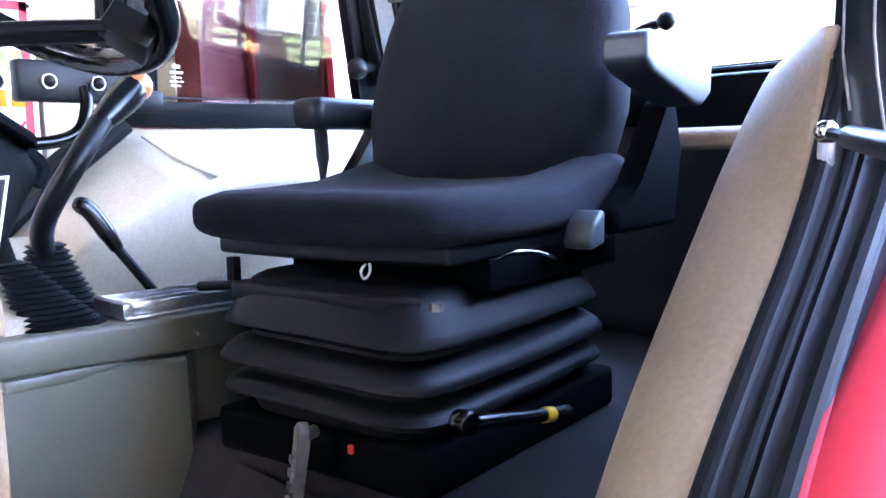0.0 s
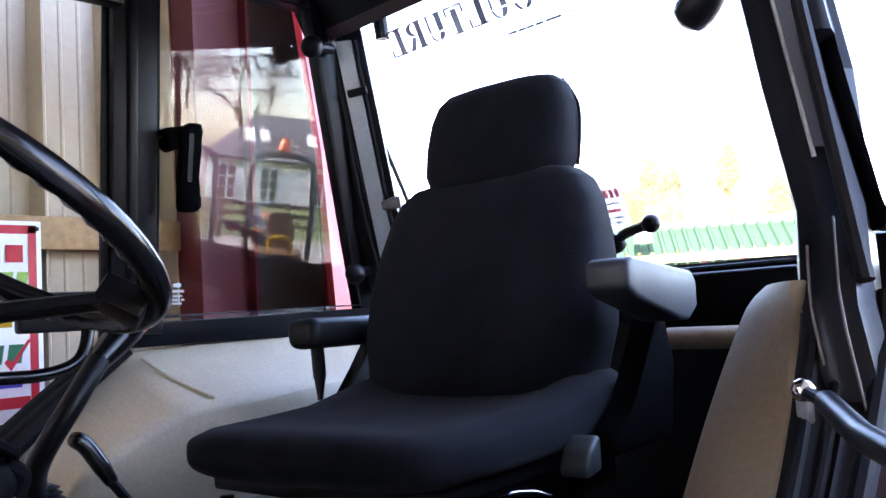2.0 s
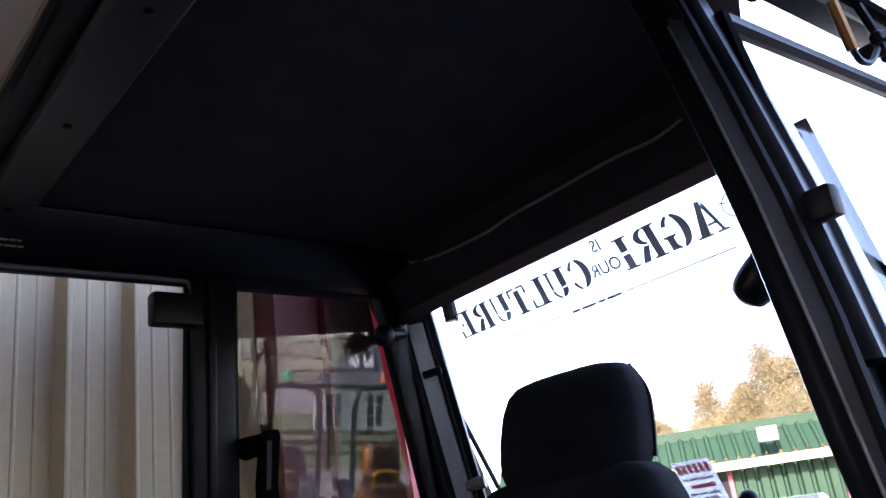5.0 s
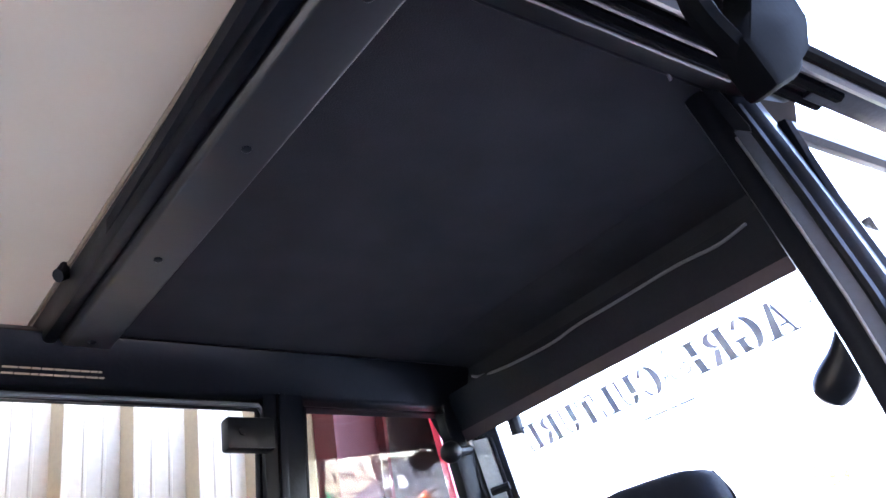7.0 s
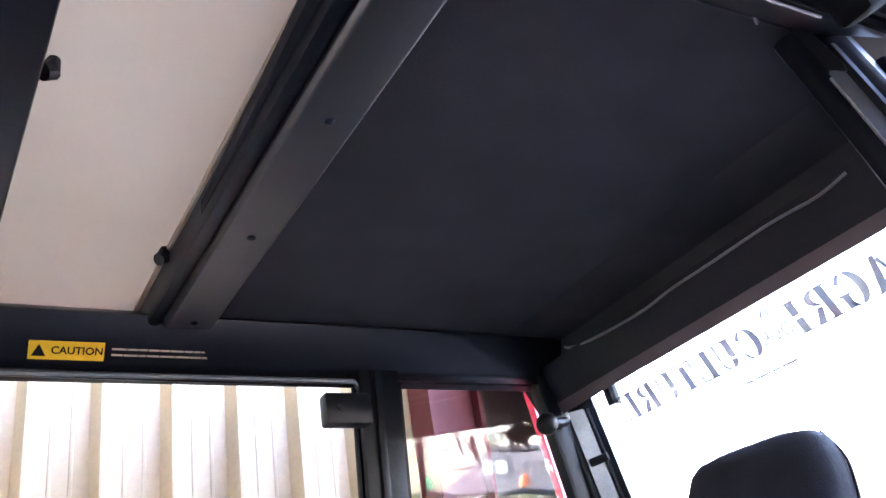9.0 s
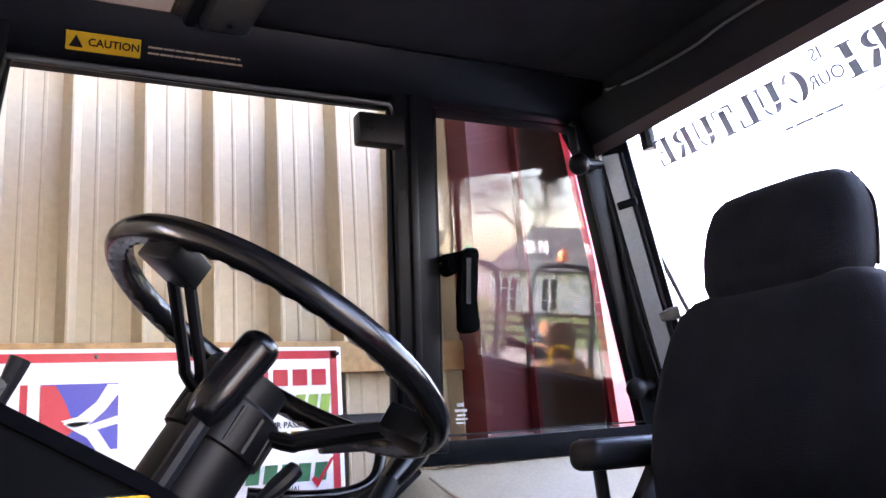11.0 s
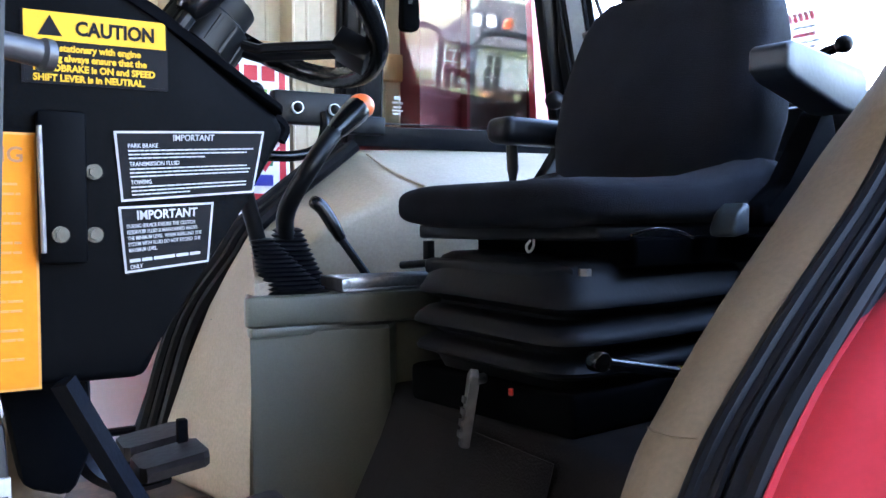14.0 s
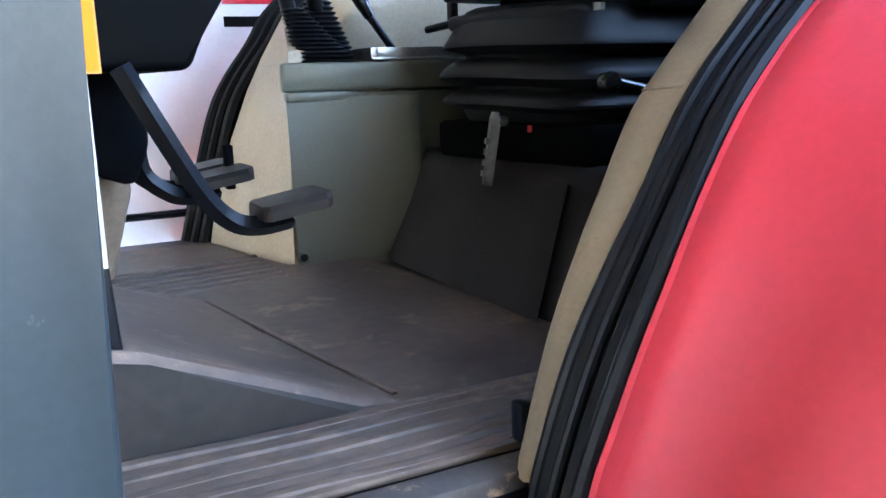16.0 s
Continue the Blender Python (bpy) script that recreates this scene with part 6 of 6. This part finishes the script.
for x in (2.15, 2.95, 5.6, 6.4, 9.4):
    part("roof_window", box(B(), (-0.27, -0.65, 0.0), (0.27, 0.65, 0.10), m=Matrix.Translation((x, -1.75, 3.76)) @ Matrix.Rotation(-slope, 4, 'X')), WHITE, house, "pale roof window", smooth=0)
fence = thing("post_fence", "brown timber post and rail fence", "fence")
for k in range(16):
    a = pose(6 + 1.69 * k, -23.6 + 1.06 * k, 0)
    part("post", box(B(), (-0.06, -0.06, 0), (0.06, 0.06, 1.25), m=a), BARK, fence, smooth=0)
    for z in (0.5, 0.8, 1.1):
        part("rail", box(B(), (0.05, -0.03, z - 0.06), (2.02, 0.03, z + 0.06), m=a @ pose(0, 0, 0, 0, 0, 32.1)), BARK, fence, smooth=0)


BROWNSEAT = mat("brown_seat", (0.17, 0.085, 0.045), 0.7)


def excavator(label, m, paint, lamp, lamp_name):
    e = thing("mini_excavator", label, "excavator", m, group="machines in the yard")
    for y in (-0.5, 0.5):
        part("track", prism(B(), [(-0.75, 0.12), (-0.6, 0.0), (0.6, 0.0), (0.75, 0.12), (0.75, 0.30), (0.6, 0.42), (-0.6, 0.42), (-0.75, 0.30)], "y", y - 0.14, y + 0.14, 0.02), RUBBER, e)
    part("body", prism(B(), [(-0.70, 0.48), (0.55, 0.48), (0.60, 0.62), (0.2, 0.66), (-0.15, 0.90), (-0.62, 0.92), (-0.72, 0.75)], "y", -0.42, 0.42, 0.05, 3), paint, e)
    part("engine_cover", prism(B(), [(-0.66, 0.86), (-0.22, 0.84), (-0.26, 0.99), (-0.36, 1.04), (-0.58, 1.02)], "y", -0.30, 0.30, 0.05, 3), BROWNSEAT, e, "dusty brown engine cover")
    part("seat", box(B(), (-0.30, -0.20, 0.98), (0.12, 0.20, 1.08), 0.04), PLASTIC, e)
    bm = B()
    loft(bm, [[(-0.32 - 0.03 * (z - 1.05) + dx, y * w, z) for dx, y in ((-0.05, -0.7), (-0.06, 0.0), (-0.05, 0.7), (0.0, 1.0), (0.04, 0.7), (0.03, 0.0), (0.04, -0.7), (0.0, -1.0))] for z, w in ((1.05, 0.15), (1.12, 0.21), (1.28, 0.22), (1.42, 0.19), (1.48, 0.12))])
    part("seat_back", bm, BROWNSEAT, e, "round-topped brown seat back", smooth=60)
    part("roll_bar", tube(B(), smooth_path([(-0.42, -0.40, 0.9), (-0.40, -0.40, 1.7), (-0.38, -0.38, 2.05), (-0.37, -0.28, 2.19), (-0.37, 0.0, 2.22), (-0.37, 0.28, 2.19), (-0.38, 0.38, 2.05), (-0.40, 0.40, 1.7), (-0.42, 0.40, 0.9)], 4), 0.035, 10), GREYPAINT, e, "bent steel roll bar")
    lampo = part("beacon", tube(B(), [(-0.37, 0.0, 2.28), (-0.37, 0.0, 2.36), (-0.37, 0.0, 2.41), (-0.37, 0.0, 2.43)], 0.075, 12, taper=[1, 0.95, 0.7, 0.3]), lamp, e, lamp_name)
    part("beacon_stem", tube(B(), [(-0.37, 0, 2.20), (-0.37, 0, 2.30)], 0.022, 8), PLASTIC, lampo)
    part("boom", tube(B(), smooth_path([(0.55, 0, 0.6), (0.95, 0, 1.15), (1.45, 0, 1.30), (1.85, 0, 1.0)], 4), 0.09, 6), paint, e)
    part("dipper", tube(B(), [(1.80, 0, 1.10), (1.62, 0, 0.40)], 0.07, 6), paint, e)
    part("bucket", prism(B(), [(1.5, 0.05), (1.75, 0.02), (1.80, 0.35), (1.65, 0.45), (1.52, 0.4)], "y", -0.25, 0.25, 0.02), GREYPAINT, e)
    for y in (-0.34, 0.26):
        part("control_lever", tube(B(), [(0.12, y, 0.85), (0.16, y, 1.22)], 0.018, 8), PLASTIC, e)
    part("guard_rail", tube(B(), smooth_path([(-0.62, -0.14, 0.95), (-0.63, -0.14, 1.12), (-0.63, -0.08, 1.18), (-0.63, 0.08, 1.18), (-0.63, 0.14, 1.12), (-0.62, 0.14, 0.95)], 4), 0.022, 8), YELLOW, e, "yellow lifting hoop")
    return e


excavator("orange mini excavator with roll bar and green beacon", pose(6.66, -7.66, 0, 0, 0, -60) @ Matrix.Diagonal((1.12, 1.12, 1.12, 1)), DIGYEL, GREENLAMP, "green beacon")
excavator("orange mini excavator with roll bar and amber beacon", pose(7.87, -7.0, 0, 0, 0, -60) @ Matrix.Diagonal((1.12, 1.12, 1.12, 1)), DIGYEL, ORANGE, "amber beacon")
boom = thing("loader_boom", "orange loader boom resting on steel stands in the yard", "loader boom", pose(6.07, -4.65, 0, 0, 0, 31))
part("boom_arm", prism(B(), [(-0.55, 1.00), (-0.52, 1.27), (-0.30, 1.26), (0.55, 0.92), (0.95, 0.74), (0.95, 0.60), (0.5, 0.74)], "y", -0.10, 0.10, 0.02), DIGYEL, boom)
for k in range(3):
    part("brand_block", box(B(), (-0.40 + 0.07 * k, 0.101, 1.08 - 0.028 * k), (-0.35 + 0.07 * k, 0.106, 1.18 - 0.028 * k)), WHITE, boom, smooth=0)
part("stand", box(B(), (-0.5, -0.08, 0), (-0.38, 0.08, 1.04), 0.02), GREYPAINT, boom)
part("stand", box(B(), (0.6, -0.08, 0), (0.72, 0.08, 0.72), 0.02), GREYPAINT, boom)
jug = thing("plastic_canister", "pale plastic canister standing on an oil drum", "canister", pose(6.02, -6.0, 0))
bm = B()
loft(bm, [[(px, py, z) for px, py in rounded(w, 0.09, 4, 20)] for z, w in ((0.94, 0.11), (0.97, 0.13), (1.22, 0.13), (1.29, 0.10), (1.31, 0.04), (1.36, 0.04))])
part("canister_body", bm, mat("cream_plastic", (0.55, 0.52, 0.44), 0.5, bump=0.02), jug, smooth=50)
part("canister_cap", tube(B(), [(0, 0, 1.355), (0, 0, 1.385)], 0.045, 12), GREYPAINT, jug)
drum = thing("oil_drum", "dark steel oil drum standing in the yard", "drum", pose(6.02, -6.0, 0))
part("drum_body", tube(B(), [(0, 0, z) for z in (0.0, 0.02, 0.30, 0.32, 0.60, 0.62, 0.92, 0.94)], 0.28, 24, taper=[0.98, 1.0, 1.0, 1.03, 1.03, 1.0, 1.0, 0.98]), GREYPAINT, drum)
beamo = thing("loading_ramp", "pale galvanised loading ramp on the yard", "ramp", pose(5.15, -4.0, 0, 0, 0, 27))
part("ramp_deck", prism(B(), [(-0.95, 1.24), (1.15, 0.74), (1.15, 0.64), (-0.95, 1.12)], "y", -0.10, 0.10, 0.01), STEEL, beamo)
for x, z in ((-0.85, 1.12), (0.95, 0.70)):
    part("leg", box(B(), (x - 0.05, -0.09, 0), (x + 0.05, 0.09, z), 0.01), STEEL, beamo)

# green workshop across the yard
shop = thing("green_workshop", "dark green profiled steel workshop with pale gutter", "workshop", pose(27, 12.5, 0, 0, 0, -52))
bm = B()
prof = []
for k in range(60):
    b = -12 + 0.4 * k
    prof += [(b, 0.0), (b + 0.22, 0.0), (b + 0.27, 0.13), (b + 0.35, 0.13)]
vs = [[bm.verts.new((x, y, z)) for x, y in prof] for z in (0.0, 3.5)]
for i in range(len(prof) - 1):
    bm.faces.new((vs[0][i], vs[0][i + 1], vs[1][i + 1], vs[1][i]))
part("front_wall", bm, GREENSHED, shop, smooth=0)
bm = B()
prof2 = []
for k in range(60):
    b = -12.2 + 0.41 * k
    prof2 += [(b, 0.0), (b + 0.22, 0.0), (b + 0.27, 0.13), (b + 0.35, 0.13)]
vs = [[bm.verts.new((x, y0 + y * 0, z0 + y)) for x, y in prof2] for y0, z0 in ((-0.3, 3.52), (0.9, 4.45))]
for i in range(len(prof2) - 1):
    bm.faces.new((vs[0][i], vs[0][i + 1], vs[1][i + 1], vs[1][i]))
part("roof", bm, GREENSHED, shop, smooth=0)
part("ridge_cap", box(B(), (-12.2, 0.80, 4.40), (12.2, 1.10, 4.72)), GREENSHED, shop, smooth=0)
part("gutter", box(B(), (-12.2, -0.66, 3.24), (12.2, -0.46, 3.50)), mat("pale_gutter", (0.20, 0.17, 0.10), 0.6), shop, smooth=0)
part("side_wall", box(B(), (-12, 0.2, 0), (12, 7, 3.5)), GREENSHED, shop, smooth=0)
for x in (-5.5, -1.0):
    d = part("door", box(B(), (x - 0.55, -0.08, 0), (x + 0.55, 0.02, 3.1)), INK, shop, "dark open doorway", smooth=0)
    for sx in (-0.6, 0.6):
        part("door_post", box(B(), (x + sx - 0.07, -0.10, 0), (x + sx + 0.07, 0.02, 3.24)), REDOX, d, smooth=0)
part("flood_lamp", box(B(), (-3.9, -0.95, 3.9), (-3.3, -0.65, 4.35), 0.03), DUSTY, shop)


def car(label, m, paint):
    c = thing("parked_car", label, "car", m, group="cars parked in the yard")
    part("body", prism(B(), [(-2.1, 0.35), (-2.1, 0.85), (-1.3, 0.98), (-0.6, 1.45), (0.9, 1.48), (1.7, 0.98), (2.1, 0.92), (2.15, 0.35)], "y", -0.85, 0.85, 0.08, 3), paint, c)
    part("windscreen", prism(B(), [(-1.22, 1.0), (-0.6, 1.43), (-0.58, 1.40), (-1.18, 0.98)], "y", -0.7, 0.7, m=Matrix.Translation((-0.03, 0, 0.03))), WINDARK, c, smooth=0)
    for y in (-0.86, 0.86):
        part("side_window", prism(B(), [(-1.0, 1.02), (-0.5, 1.38), (0.85, 1.40), (1.4, 1.02)], "y", y - 0.006, y + 0.006), WINDARK, c, smooth=0)
        for x in (-1.3, 1.3):
            w = part("wheel", tube(B(), [(x, y - 0.10, 0.33), (x, y + 0.10, 0.33)], 0.33, 20), RUBBER, c)
            part("rim", tube(B(), [(x, y - 0.105, 0.33), (x, y + 0.105, 0.33)], 0.2, 14), CHROME, w)
        part("headlight", ball(B(), (-2.03, y * 0.75, 0.78), 0.13, 12, (0.5, 1, 0.6)), CHROME, c)
    part("plate_blank", box(B(), (-2.13, -0.26, 0.55), (-2.11, 0.26, 0.66)), YELLOW, c, smooth=0)
    return c


apron = solid("pavement", prism(B(), [(13.5, 4.5), (17.5, 2.5), (23.5, 7.5), (19.5, 16.0), (13.5, 15.5)], "z", 0.0, 0.74, 0.03), CONCRETE, "raised concrete apron before the workshop", "pavement", "structure", 0)
car("white saloon car parked in the yard", pose(18.2, 8.0, 0.74, 0, 0, 24), mat("white_car_paint", (0.75, 0.76, 0.76), 0.3, var=0.04, bump=0, coat=0.5))
car("green parked hatchback with pale bonnet", pose(16.6, 10.2, 0.70 + 0.04, 0, 0, 30), mat("pale_green_paint", (0.16, 0.42, 0.14), 0.3, var=0.05, bump=0, coat=0.5))
car("dark blue saloon car parked in the yard", pose(17.2, 13.2, 0.74, 0, 0, 35), mat("blue_car_paint", (0.08, 0.14, 0.3), 0.3, var=0.05, bump=0, coat=0.5))


def conifer(m, h, w, seed, leaves=60000):
    t = thing("conifer", "tall feathery conifer with golden autumn needles", "tree", m, group="trees behind the workshop")
    rnd = random.Random(seed)
    part("trunk", tube(B(), [(0, 0, 0), (0.1, 0, h * 0.5), (0, 0, h)], 0.22, 8, taper=[1, 0.6, 0.1]), BARK, t)
    limbs, crown_v, crown_f = B(), [], []
    for k in range(70):
        z = h * (0.12 + 0.86 * rnd.random())
        a = rnd.uniform(0, 2 * math.pi)
        L = w * (1 - (z / h) ** 1.5) * rnd.uniform(0.45, 1.2) + 0.22
        d = Vector((math.cos(a), math.sin(a), rnd.uniform(-0.05, 0.45)))
        o = Vector((0, 0, z))
        tube(limbs, [o, o + d * L * 0.6, o + d * L + Vector((0, 0, 0.1 * L))], 0.035, 4, taper=[1, 0.6, 0.2])
        for j in range(leaves // 70):
            c = o + d * L * rnd.uniform(0.2, 1.05) + Vector((rnd.gauss(0, 0.34), rnd.gauss(0, 0.34), rnd.gauss(0, 0.42)))
            u = Vector((rnd.gauss(0, 1), rnd.gauss(0, 1), rnd.gauss(0, 0.8))).normalized() * rnd.uniform(0.05, 0.13)
            v = Vector((rnd.gauss(0, 1), rnd.gauss(0, 1), rnd.gauss(0, 1))).normalized() * rnd.uniform(0.008, 0.020)
            b = len(crown_v)
            crown_v += [c - u, c + v, c + u, c - v]
            crown_f.append((b, b + 1, b + 2, b + 3))
    part("limbs", limbs, BARK, t)
    me = bpy.data.meshes.new("crown")
    me.from_pydata([tuple(q) for q in crown_v], [], crown_f)
    me.materials.append(FOLIAGE)
    ob = new("crown", me)
    ob.parent = t
    return t


for k, (x, y, h, w) in enumerate(((36, 25, 8.0, 3.3), (38, 22.6, 9.6, 3.1), (37, 20.8, 8.5, 3.3), (39.5, 19.2, 9.5, 3.0), (35.5, 27.6, 6.6, 3.1), (40, 17.0, 7.9, 2.9), (41, 14.6, 7.2, 2.8), (38, 24.2, 7.6, 2.6), (34, 30.5, 5.4, 2.6))):
    conifer(pose(x, y, 0), h, w, 10 + k)


def bare_tree(m, h, seed):
    t = thing("bare_tree", "leafless branching tree behind the cottage", "tree", m, group="bare trees")
    rnd = random.Random(seed)
    part("trunk", tube(B(), [(0, 0, 0), (0.15, 0, h * 0.25), (0.0, 0.1, h * 0.45)], 0.28, 8, taper=[1, 0.75, 0.55]), BARK, t)
    bm = B()

    def grow(o, d, L, r, n):
        e = o + d * L
        tube(bm, [o, o + d * L * 0.5 + Vector((rnd.gauss(0, .05), rnd.gauss(0, .05), 0)) * L, e], r, 4, taper=[1, 0.8, 0.55])
        if n:
            for _ in range(rnd.choice((2, 3, 3))):
                q = (d + Vector((rnd.gauss(0, 0.45), rnd.gauss(0, 0.45), rnd.gauss(0.12, 0.25)))).normalized()
                grow(e if rnd.random() < 0.6 else o + d * L * 0.7, q, L * rnd.uniform(0.6, 0.85), r * 0.6, n - 1)
    for k in range(5):
        a = k * 1.256 + rnd.uniform(-0.3, 0.3)
        grow(Vector((0, 0.08, h * (0.25 + 0.05 * k))), Vector((math.cos(a) * 0.6, math.sin(a) * 0.6, 0.8)).normalized(), h * 0.22, 0.13, 6)
    part("branches", bm, BARK, t)
    return t


bare_tree(pose(33.5, -58, 0), 14, 3)
bare_tree(pose(37, -61, 0), 15, 4)
bare_tree(pose(45, -62, 0), 14, 7)
bare_tree(pose(24, -55, 0), 11, 5)
